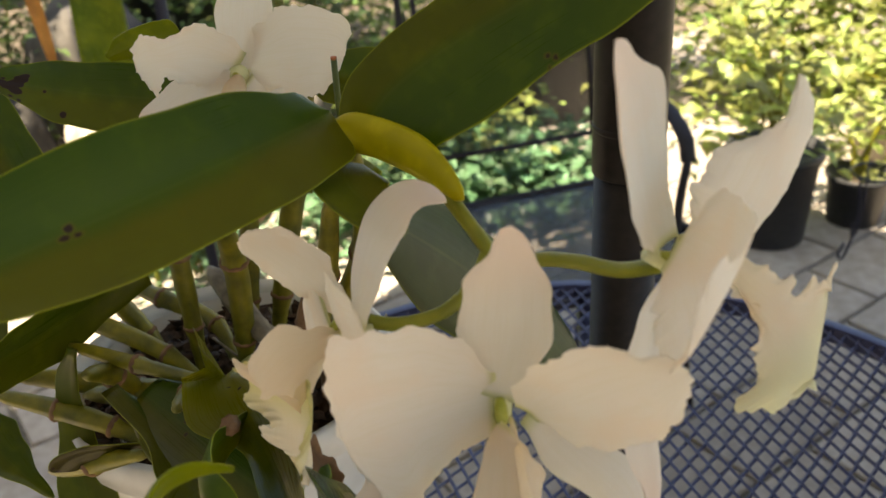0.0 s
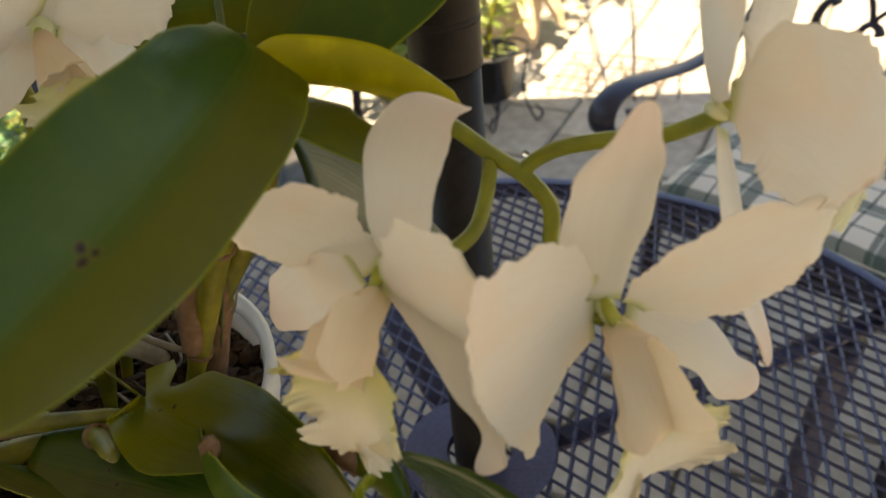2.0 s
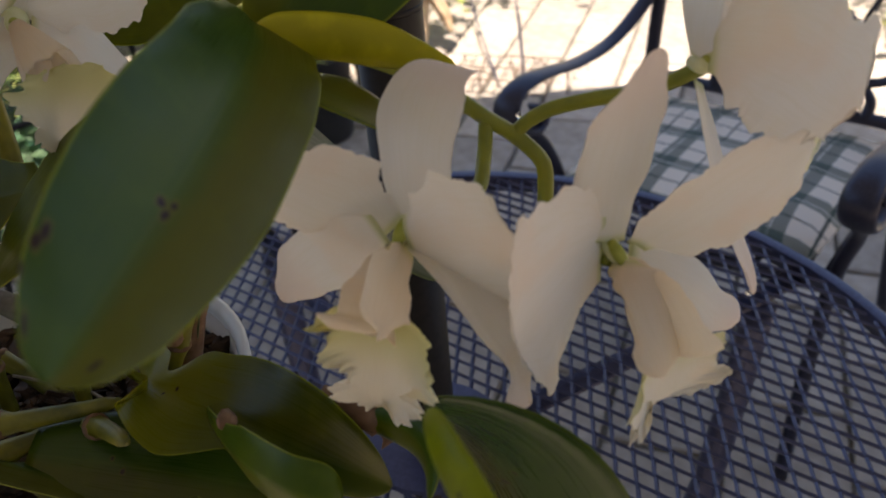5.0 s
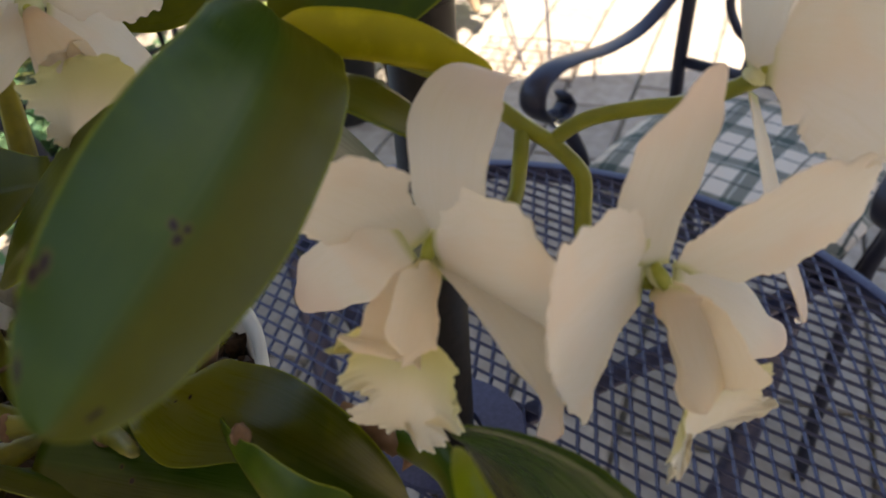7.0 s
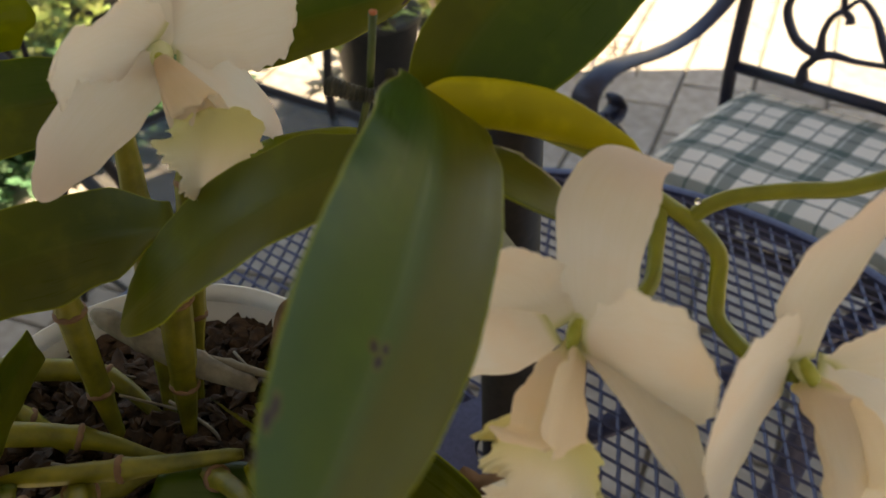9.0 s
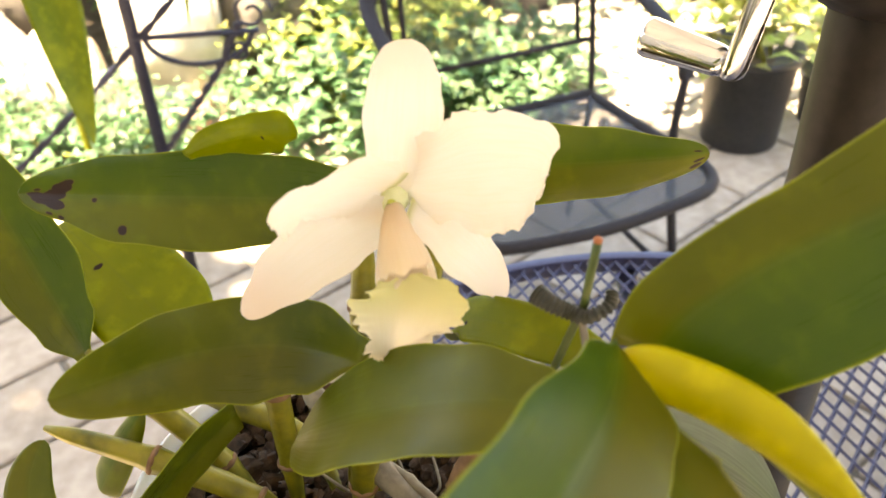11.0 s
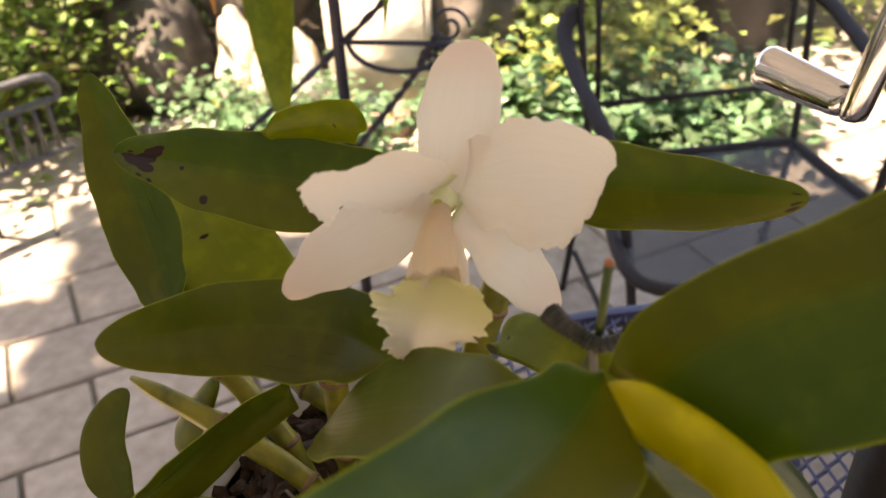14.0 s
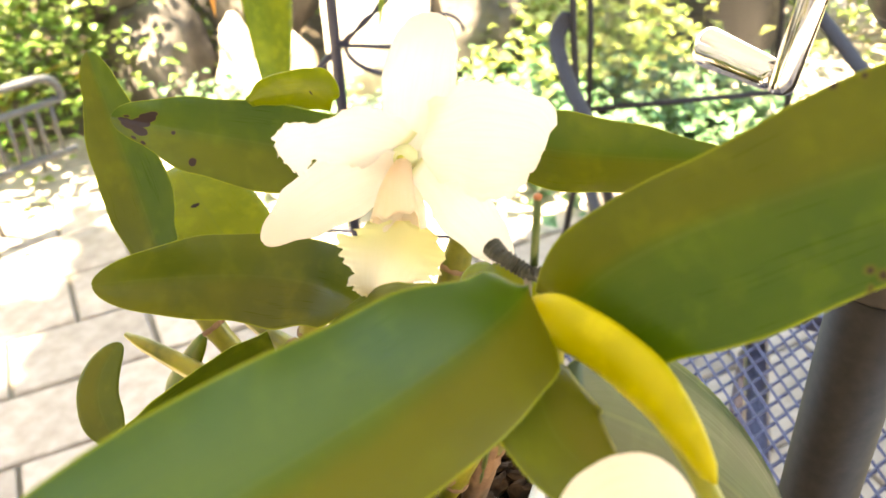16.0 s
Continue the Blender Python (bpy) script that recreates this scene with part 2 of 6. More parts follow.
def plain(name, low, high, scale=40.0, rough=0.5, metal=0.0, bump=0.0, fine=0.0, stain=0.0, detail=6):
    """Two colours mixed by grain, with a coarser stain and fine relief, in metres."""
    m, nodes, links, b = shader(name, rough, metal)
    where = nodes.new("ShaderNodeTexCoord")
    grain = nodes.new("ShaderNodeTexNoise")
    grain.inputs["Scale"].default_value, grain.inputs["Detail"].default_value = scale, detail
    blot = nodes.new("ShaderNodeTexNoise")
    blot.inputs["Scale"].default_value = scale / 9
    both = nodes.new("ShaderNodeMath")
    both.operation = "MULTIPLY_ADD"
    both.inputs[1].default_value = stain
    ramp = nodes.new("ShaderNodeValToRGB")
    ramp.color_ramp.elements[0].position, ramp.color_ramp.elements[1].position = 0.3 + stain / 2, 0.7 + stain / 2
    ramp.color_ramp.elements[0].color, ramp.color_ramp.elements[1].color = (*low, 1), (*high, 1)
    links.new(where.outputs["Object"], grain.inputs["Vector"]), links.new(where.outputs["Object"], blot.inputs["Vector"])
    links.new(blot.outputs["Fac"], both.inputs[0]), links.new(grain.outputs["Fac"], both.inputs[2])
    links.new(both.outputs[0], ramp.inputs["Fac"]), links.new(ramp.outputs["Color"], b.inputs["Base Color"])
    if bump:
        relief = nodes.new("ShaderNodeBump")
        relief.inputs["Strength"].default_value, relief.inputs["Distance"].default_value = bump, fine or 0.002
        links.new(grain.outputs["Fac"], relief.inputs["Height"]), links.new(relief.outputs["Normal"], b.inputs["Normal"])
    return m
def leaf_material(name, dark, light, spots=(), edge=(0.36, 0.40, 0.015), rough=0.34, thin=0.22, lit_halves=0.33, ragged=0.006, foot=None):
    """A waxy leaf: paler midrib, yellow rim, blotches, and brown spots at (u, v, radius) of the blade. Its two sides
    carry painted light.
    """
    m, nodes, links, b = shader(name, rough)
    uv = nodes.new("ShaderNodeUVMap")
    uv.uv_map = "blade"
    split = nodes.new("ShaderNodeSeparateXYZ")
    links.new(uv.outputs["UV"], split.inputs[0])
    where = nodes.new("ShaderNodeTexCoord")

    def math_node(op, a, c=None):
        node = nodes.new("ShaderNodeMath")
        node.operation = op
        for socket, value in zip(node.inputs, (a, c)):
            if value is None:
                continue
            if isinstance(value, (int, float)):
                socket.default_value = value
            else:
                links.new(value, socket)
        return node.outputs[0]

    def blend(fac, a, c):
        node = nodes.new("ShaderNodeMix")
        node.data_type = "RGBA"
        links.new(fac, node.inputs["Factor"])
        for socket, value in ((node.inputs[6], a), (node.inputs[7], c)):
            if isinstance(value, tuple):
                socket.default_value = (*value, 1)
            else:
                links.new(value, socket)
        return node.outputs[2]

    def stepped(value, low, high):
        node = nodes.new("ShaderNodeMapRange")
        node.interpolation_type = "SMOOTHSTEP"
        links.new(value, node.inputs["Value"])
        node.inputs["From Min"].default_value, node.inputs["From Max"].default_value = low, high
        return node.outputs["Result"]

    blot = nodes.new("ShaderNodeTexNoise")
    blot.inputs["Scale"].default_value, blot.inputs["Detail"].default_value = 16, 4
    fine = nodes.new("ShaderNodeTexNoise")
    fine.inputs["Scale"].default_value, fine.inputs["Detail"].default_value = 420, 5
    links.new(where.outputs["Object"], blot.inputs["Vector"]), links.new(where.outputs["Object"], fine.inputs["Vector"])
    # long streaks beside the veins
    stretch = nodes.new("ShaderNodeVectorMath")
    stretch.operation = "MULTIPLY"
    stretch.inputs[1].default_value = (3, 60, 1)
    links.new(uv.outputs["UV"], stretch.inputs[0])
    veins = nodes.new("ShaderNodeTexNoise")
    veins.inputs["Scale"].default_value, veins.inputs["Detail"].default_value = 1.0, 3
    links.new(stretch.outputs[0], veins.inputs["Vector"])
    v = split.outputs["Y"]
    off = math_node("ABSOLUTE", math_node("SUBTRACT", v, 0.5))
    mottle = nodes.new("ShaderNodeTexNoise")
    mottle.inputs["Scale"].default_value, mottle.inputs["Detail"].default_value = 75, 6
    links.new(where.outputs["Object"], mottle.inputs["Vector"])
    colour = blend(stepped(blot.outputs["Fac"], 0.35, 0.68), dark, light)
    colour = blend(math_node("MULTIPLY", stepped(mottle.outputs["Fac"], 0.48, 0.72), 0.35), colour, tuple(c * 1.5 for c in light))
    # one side yellower, one greener: uneven sky light put into the colour
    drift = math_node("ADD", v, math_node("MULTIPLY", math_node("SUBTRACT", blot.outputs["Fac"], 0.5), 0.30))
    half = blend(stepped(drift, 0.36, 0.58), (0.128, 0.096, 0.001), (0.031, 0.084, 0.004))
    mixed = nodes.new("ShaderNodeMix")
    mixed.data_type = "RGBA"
    mixed.inputs["Factor"].default_value = lit_halves
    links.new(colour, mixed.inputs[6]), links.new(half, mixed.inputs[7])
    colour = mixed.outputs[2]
    colour = blend(math_node("MULTIPLY", stepped(veins.outputs["Fac"], 0.5, 0.75), 0.06), colour, (0.16, 0.19, 0.03))
    colour = blend(math_node("MULTIPLY", stepped(off, 0.022, 0.006), 0.12), colour, (0.14, 0.17, 0.03))
    colour = blend(math_node("MULTIPLY", stepped(off, 0.480, 0.497), 0.5), colour, edge)
    if foot:
        colour = blend(stepped(split.outputs["X"], 0.75, 0.25), colour, foot)
    if spots:
        nearest = None
        wobble = math_node("ADD", math_node("MULTIPLY", math_node("SUBTRACT", fine.outputs["Fac"], 0.5), 0.012), math_node("MULTIPLY", math_node("SUBTRACT", mottle.outputs["Fac"], 0.5), ragged))
        for su, sv, radius in spots:
            d = nodes.new("ShaderNodeVectorMath")
            d.operation = "DISTANCE"
            scale = nodes.new("ShaderNodeVectorMath")
            scale.operation = "MULTIPLY"
            scale.inputs[1].default_value = (1.0, 0.28, 0)
            links.new(uv.outputs["UV"], scale.inputs[0])
            links.new(scale.outputs[0], d.inputs[0])
            d.inputs[1].default_value = (su, sv * 0.28, 0)
            depth = math_node("SUBTRACT", math_node("ADD", d.outputs["Value"], wobble), radius)
            nearest = depth if nearest is None else math_node("MINIMUM", nearest, depth)
        colour = blend(stepped(nearest, 0.007, 0.0), colour, (0.13, 0.12, 0.008))
        colour = blend(stepped(nearest, 0.004, -0.001), colour, (0.030, 0.014, 0.010))
    links.new(colour, b.inputs["Base Color"])
    b.inputs["Specular IOR Level"].default_value = 0.30
    wear = nodes.new("ShaderNodeMapRange")
    links.new(blot.outputs["Fac"], wear.inputs["Value"])
    wear.inputs["To Min"].default_value, wear.inputs["To Max"].default_value = rough - 0.12, rough + 0.18
    # wax rubbed along the veins
    links.new(math_node("ADD", wear.outputs["Result"], math_node("MULTIPLY", math_node("SUBTRACT", veins.outputs["Fac"], 0.5), 0.45)), b.inputs["Roughness"])
    relief = nodes.new("ShaderNodeBump")
    relief.inputs["Strength"].default_value, relief.inputs["Distance"].default_value = 0.12, 0.0005
    height = math_node("ADD", math_node("MULTIPLY", veins.outputs["Fac"], 0.3), math_node("ADD", math_node("MULTIPLY", fine.outputs["Fac"], 0.25), math_node("MULTIPLY", stepped(off, 0.03, 0.0), -0.5)))
    links.new(height, relief.inputs["Height"]), links.new(relief.outputs["Normal"], b.inputs["Normal"])
    glow = nodes.new("ShaderNodeBsdfTranslucent")
    links.new(colour, glow.inputs["Color"])
    mix = nodes.new("ShaderNodeMixShader")
    mix.inputs["Fac"].default_value = thin
    links.new(b.outputs[0], mix.inputs[1]), links.new(glow.outputs[0], mix.inputs[2])
    links.new(mix.outputs[0], nodes["Material Output"].inputs["Surface"])
    return m


def petal_material(name, body, throat, throat_at=0.12, tip=None, thin=0.35, spread=0.16):
    """A soft, slightly see-through petal: faint veins along it and a coloured foot."""
    m, nodes, links, b = shader(name, 0.55)
    b.inputs["Sheen Weight"].default_value = 0.15
    uv = nodes.new("ShaderNodeUVMap")
    uv.uv_map = "blade"
    split = nodes.new("ShaderNodeSeparateXYZ")
    links.new(uv.outputs["UV"], split.inputs[0])
    stretch = nodes.new("ShaderNodeVectorMath")
    stretch.operation = "MULTIPLY"
    stretch.inputs[1].default_value = (2.5, 38, 1)
    links.new(uv.outputs["UV"], stretch.inputs[0])
    veins = nodes.new("ShaderNodeTexNoise")
    veins.inputs["Detail"].default_value = 4
    veins.inputs["Scale"].default_value = 1.0
    links.new(stretch.outputs[0], veins.inputs["Vector"])
    where = nodes.new("ShaderNodeTexCoord")
    cells = nodes.new("ShaderNodeTexNoise")
    cells.inputs["Scale"].default_value, cells.inputs["Detail"].default_value = 900, 3
    blot = nodes.new("ShaderNodeTexNoise")
    blot.inputs["Scale"].default_value, blot.inputs["Detail"].default_value = 45, 3
    links.new(where.outputs["Object"], cells.inputs["Vector"]), links.new(where.outputs["Object"], blot.inputs["Vector"])

    def ramp(value, low, high, a, c):
        node = nodes.new("ShaderNodeMapRange")
        node.interpolation_type = "SMOOTHSTEP"
        links.new(value, node.inputs["Value"])
        node.inputs["From Min"].default_value, node.inputs["From Max"].default_value = low, high
        mixed = nodes.new("ShaderNodeMix")
        mixed.data_type = "RGBA"
        links.new(node.outputs["Result"], mixed.inputs["Factor"])
        for socket, value in ((mixed.inputs[6], a), (mixed.inputs[7], c)):
            if isinstance(value, tuple):
                socket.default_value = (*value, 1)
            else:
                links.new(value, socket)
        return mixed.outputs[2]

    shade = tuple(c * f for c, f in zip(body, (0.975, 0.97, 0.94)))
    colour = ramp(veins.outputs["Fac"], 0.35, 0.7, body, shade)
    colour = ramp(blot.outputs["Fac"], 0.45, 0.75, colour, tuple(c * f for c, f in zip(body, (1.0, 0.95, 0.9))))
    if tip:
        colour = ramp(split.outputs["X"], 0.55, 1.0, colour, tip)
    colour = ramp(split.outputs["X"], throat_at + spread, max(0.0, throat_at - 0.04), colour, throat)
    links.new(colour, b.inputs["Base Color"])
    relief = nodes.new("ShaderNodeBump")
    relief.inputs["Strength"].default_value, relief.inputs["Distance"].default_value = 0.2, 0.0003
    height = nodes.new("ShaderNodeMath")
    height.operation = "MULTIPLY_ADD"
    height.inputs[1].default_value = 0.25
    links.new(cells.outputs["Fac"], height.inputs[0]), links.new(veins.outputs["Fac"], height.inputs[2])
    links.new(height.outputs[0], relief.inputs["Height"]), links.new(relief.outputs["Normal"], b.inputs["Normal"])
    glow = nodes.new("ShaderNodeBsdfTranslucent")
    warm = nodes.new("ShaderNodeMix")
    warm.data_type, warm.blend_type = "RGBA", "MULTIPLY"
    warm.inputs["Factor"].default_value, warm.inputs[7].default_value = 1.0, (1.0, 0.972, 0.925, 1)
    links.new(colour, warm.inputs[6]), links.new(warm.outputs[2], glow.inputs["Color"])
    mix = nodes.new("ShaderNodeMixShader")
    mix.inputs["Fac"].default_value = thin
    links.new(b.outputs[0], mix.inputs[1]), links.new(glow.outputs[0], mix.inputs[2])
    links.new(mix.outputs[0], nodes["Material Output"].inputs["Surface"])
    return m


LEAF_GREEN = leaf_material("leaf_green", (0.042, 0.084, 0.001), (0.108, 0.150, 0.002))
LEAF_UNDER = leaf_material("leaf_under", (0.085, 0.115, 0.055), (0.12, 0.15, 0.07), rough=0.5)
PETAL_WHITE = petal_material("petal_white", (0.925, 0.90, 0.855), (0.70, 0.72, 0.42), 0.0, spread=0.07, thin=0.52)
SEPAL_WHITE = petal_material("sepal_white", (0.925, 0.90, 0.855), (0.70, 0.72, 0.42), 0.0, tip=(0.925, 0.835, 0.765), spread=0.07, thin=0.52)
# both dark paints: the blue cast is reflected sky put into the colour
PAINT_METAL = plain("dark_metal_paint", (0.015, 0.016, 0.032), (0.030, 0.032, 0.056), 300, 0.38, 0.3, 0.15, 0.0004)
TABLE_SKY_PAINT = plain("table_sky_paint", (0.033, 0.037, 0.080), (0.054, 0.060, 0.122), 300, 0.34, 0.3, 0.15, 0.0004)
POLE_PAINT = plain("pole_paint", (0.010, 0.007, 0.005), (0.018, 0.013, 0.010), 160, 0.45, 0.0, 0.1, 0.0004)
SAND = plain("joint_sand", (0.10, 0.09, 0.07), (0.16, 0.14, 0.11), 60, 0.95, 0, 0.4, 0.004)
EARTH = plain("garden_soil", (0.05, 0.035, 0.02), (0.13, 0.10, 0.07), 14, 0.95, 0, 0.6, 0.02, 0.4)
POLE_PAINT.node_tree.nodes["Principled BSDF"].inputs["Specular IOR Level"].default_value = 0.25
BLACK_PLASTIC = plain("black_plastic", (0.015, 0.015, 0.016), (0.03, 0.03, 0.031), 60, 0.5, 0, 0.1)
CEDAR_LEAF = leaf_material("leaf_spotted", (0.030, 0.066, 0.002), (0.078, 0.118, 0.002), [(0.799, 0.525, 0.005), (0.793, 0.463, 0.0035), (0.811, 0.475, 0.005), (0.909, 0.925, 0.006), (0.921, 0.950, 0.006), (0.946, 1.000, 0.004), (0.977, 0.925, 0.006), (0.970, 0.225, 0.006)], lit_halves=0.50)
SPECKLED_LEAF = leaf_material("leaf_speckled", (0.042, 0.084, 0.001), (0.108, 0.150, 0.002), [(0.633, 0.950, 0.0025), (0.621, 0.913, 0.0025), (0.676, 0.025, 0.0025), (0.645, 0.013, 0.0025), (0.615, 0.988, 0.0025)], lit_halves=0.40)
BLOTCHED_LEAF = leaf_material("leaf_blotched", (0.042, 0.084, 0.001), (0.108, 0.150, 0.002), [(0.928, 0.375, 0.034), (0.878, 0.613, 0.030), (0.897, 0.300, 0.030), (0.952, 0.475, 0.022), (0.893, 0.500, 0.032), (0.912, 0.44, 0.030), (0.862, 0.70, 0.016), (0.950, 0.60, 0.012), (0.780, 0.438, 0.01), (0.878, 0.062, 0.008), (0.915, 0.088, 0.007), (0.695, 0.138, 0.011)], lit_halves=0.25, ragged=0.035)
TIPPED_LEAF = leaf_material("leaf_brown_tip", (0.055, 0.095, 0.002), (0.13, 0.16, 0.004), [(0.972, 0.640, 0.010), (0.966, 0.130, 0.014), (0.975, 0.28, 0.012)])
YELLOW_LEAF = leaf_material("leaf_yellow_green", (0.20, 0.25, 0.004), (0.30, 0.34, 0.008), [(0.645, 0.425, 0.010)], thin=0.45, lit_halves=0.1)
# dark green for low leaves, with the shade under the blooms mixed in
LOW_SHADED_LEAF = leaf_material("leaf_dark_shaded", (0.018, 0.038, 0.003), (0.050, 0.074, 0.004), [(0.35, 0.45, 0.006), (0.30, 0.55, 0.004)], rough=0.28, thin=0.14, edge=(0.10, 0.13, 0.006))
OLIVE_LEAF = leaf_material("leaf_olive", (0.056, 0.080, 0.003), (0.108, 0.122, 0.005), lit_halves=0.16)
# near-black copy of the leaf green, its shade put into the colour
SHADE_LEAF = leaf_material("leaf_in_shade", (0.014, 0.030, 0.010), (0.030, 0.050, 0.018), rough=0.40, thin=0.04, edge=(0.10, 0.13, 0.006), lit_halves=0.1)
DRYING_LEAF = leaf_material("leaf_drying", (0.045, 0.038, 0.003), (0.095, 0.075, 0.007), [(0.985, 0.5, 0.05), (0.93, 0.2, 0.02), (0.93, 0.8, 0.02)], lit_halves=0.0, ragged=0.02)
TORN_LEAF = leaf_material("leaf_torn", (0.036, 0.058, 0.002), (0.105, 0.115, 0.003), [(0.35, 0.45, 0.006), (0.30, 0.55, 0.004)], rough=0.28, thin=0.28, lit_halves=0.2, foot=(0.21, 0.205, 0.005))
SHEATH_SKIN = leaf_material("sheath_yellow", (0.34, 0.31, 0.005), (0.52, 0.46, 0.010), edge=(0.16, 0.09, 0.02), rough=0.42, thin=0.15, lit_halves=0.0)
CANE_SKIN = plain("cane_skin", (0.075, 0.078, 0.003), (0.25, 0.22, 0.012), 70, 0.45, 0, 0.4, 0.0006, 0.3)
DRY_HUSK = plain("dry_husk", (0.14, 0.12, 0.09), (0.30, 0.27, 0.21), 120, 0.8, 0, 0.6, 0.001)
BROWN_HUSK = plain("brown_husk", (0.12, 0.06, 0.03), (0.26, 0.15, 0.08), 120, 0.8, 0, 0.6, 0.001)
STEM_SKIN = plain("stem_skin", (0.155, 0.170, 0.006), (0.25, 0.26, 0.018), 60, 0.4, 0, 0.15, 0.0004)
LIP_SKIN = petal_material("lip_cream", (0.90, 0.86, 0.75), (0.77, 0.75, 0.38), 0.24, spread=0.54)
TUBE_SKIN = petal_material("lip_tube", (0.93, 0.87, 0.77), (0.80, 0.78, 0.46), 0.02, spread=0.12, thin=0.60)
LIP_BACK = petal_material("lip_back", (0.93, 0.88, 0.78), (0.90, 0.83, 0.70), 0.0, tip=(0.86, 0.86, 0.66), thin=0.55)
COLUMN_SKIN = plain("column_skin", (0.30, 0.32, 0.03), (0.44, 0.44, 0.08), 300, 0.45)
BASE_SKIN = plain("flower_base_skin", (0.58, 0.60, 0.30), (0.70, 0.70, 0.44), 200, 0.5)
BARK = plain("bark_chip", (0.013, 0.006, 0.002), (0.065, 0.031, 0.011), 160, 0.85, 0, 0.7, 0.002)
POT_PLASTIC = plain("pot_plastic", (0.60, 0.59, 0.55), (0.74, 0.73, 0.69), 30, 0.5, 0, 0.05)
TIE_RUBBER = plain("tie_rubber", (0.02, 0.022, 0.016), (0.05, 0.052, 0.04), 200, 0.6, 0, 0.4, 0.0005)
CHROME = plain("chrome", (0.70, 0.68, 0.66), (0.78, 0.76, 0.74), 50, 0.12, 1.0)
CANOPY_CLOTH = plain("canopy_cloth", (0.10, 0.08, 0.06), (0.16, 0.13, 0.10), 60, 0.9)
through_cloth = CANOPY_CLOTH.node_tree.nodes.new("ShaderNodeBsdfTranslucent")
through_cloth.inputs["Color"].default_value = (0.155, 0.148, 0.138, 1)
weave_mix = CANOPY_CLOTH.node_tree.nodes.new("ShaderNodeMixShader")
weave_mix.inputs["Fac"].default_value = 0.35
CANOPY_CLOTH.node_tree.links.new(CANOPY_CLOTH.node_tree.nodes["Principled BSDF"].outputs[0], weave_mix.inputs[1])
CANOPY_CLOTH.node_tree.links.new(through_cloth.outputs[0], weave_mix.inputs[2])
CANOPY_CLOTH.node_tree.links.new(weave_mix.outputs[0], CANOPY_CLOTH.node_tree.nodes["Material Output"].inputs["Surface"])
DEW = shader("dew", 0.02)[0]
DEW.node_tree.nodes["Principled BSDF"].inputs["Transmission Weight"].default_value = 1.0
DEW.node_tree.nodes["Principled BSDF"].inputs["IOR"].default_value = 1.33

# ---- ground ----
bm = bmesh.new()
bmesh.ops.create_grid(bm, x_segments=60, y_segments=60, size=40)
for vert in bm.verts:
    r = max(0.0, vert.co.length - 6)
    vert.co.z = -0.035 + 0.02 * r * noise.noise(vert.co * 0.3)
tagged(part("ground", bm, EARTH), "bare brown garden soil round the patio", "ground", kind="structure")

# ---- patio table ----
TABLE_TOP, TABLE_RADIUS = 0.72, 0.455
table = thing("mesh_table", "round dark metal patio table with an open diamond mesh top", "table", pose(0, 0, 0))
bm = bmesh.new()
LONG, SHORT, TURN = 0.0315, 0.0177, radians(-67)
along_mesh, across_mesh = Vector((math.cos(TURN), math.sin(TURN), 0)), Vector((-math.sin(TURN), math.cos(TURN), 0))
for k in range(-54, 55):
    run = []
    for i in range(-33 * 7, 33 * 7 + 1):
        # each strand swings between its two neighbours, softly bent where it joins them
        bend = math.cos(math.pi * (i / 7 + k))
        swing = 0.62 * (2 / math.pi * math.asin(bend)) + 0.38 * bend
        p = along_mesh * (i / 7 * LONG / 2) + across_mesh * (k * SHORT / 2 + SHORT / 4 * (1 - swing))
        if p.length < TABLE_RADIUS - 0.008:
            run.append(p + Vector((0, 0, TABLE_TOP - 0.004 + 0.0006 * swing)))
    if len(run) > 1:
        sweep(bm, run, 0.0022, 4, 0.9, lift=(0.2, 0.1, 1))
part("mesh_top", bm, TABLE_SKY_PAINT, table, smooth=False)
rim = [(TABLE_RADIUS - 0.012, TABLE_TOP + 0.001), (TABLE_RADIUS - 0.002, TABLE_TOP + 0.003), (TABLE_RADIUS + 0.004, TABLE_TOP - 0.002), (TABLE_RADIUS + 0.005, TABLE_TOP - 0.022), (TABLE_RADIUS - 0.001, TABLE_TOP - 0.027), (TABLE_RADIUS - 0.011, TABLE_TOP - 0.02), (TABLE_RADIUS - 0.012, TABLE_TOP + 0.001)]
part("rim", lathe(bmesh.new(), rim, 96, caps=False), TABLE_SKY_PAINT, table, "dark painted rim band")
hub = [(0.026, TABLE_TOP - 0.003), (0.028, TABLE_TOP + 0.002), (0.064, TABLE_TOP + 0.001), (0.066, TABLE_TOP - 0.002), (0.026, TABLE_TOP - 0.0031)]
part("hub_plate", lathe(bmesh.new(), hub, 48, caps=False), TABLE_SKY_PAINT, table, "flat round plate at the umbrella hole", smooth=False)
for k in range(4):
    a = radians(28 + 90 * k)
    out = Vector((math.cos(a), math.sin(a), 0))
    part("support_bar", sweep(bmesh.new(), [out * r + Vector((0, 0, TABLE_TOP - 0.024)) for r in (0.06, 0.25, 0.445)], 0.013, 8, 0.5, lift=out.cross(Vector((0, 0, 1)))), TABLE_SKY_PAINT, table)
    leg = curve_points([out * 0.40 + Vector((0, 0, TABLE_TOP - 0.035)), out * 0.36 + Vector((0, 0, 0.45)), out * 0.30 + Vector((0, 0, 0.22)), out * 0.45 + Vector((0, 0, 0.016))], 8)
    part("leg", sweep(bmesh.new(), leg, 0.017, 12), TABLE_SKY_PAINT, table)
part("brace_ring", sweep(bmesh.new(), [(0.30 * math.cos(k * math.pi / 24), 0.30 * math.sin(k * math.pi / 24), 0.22) for k in range(48)], 0.008, 8, closed=True), TABLE_SKY_PAINT, table)

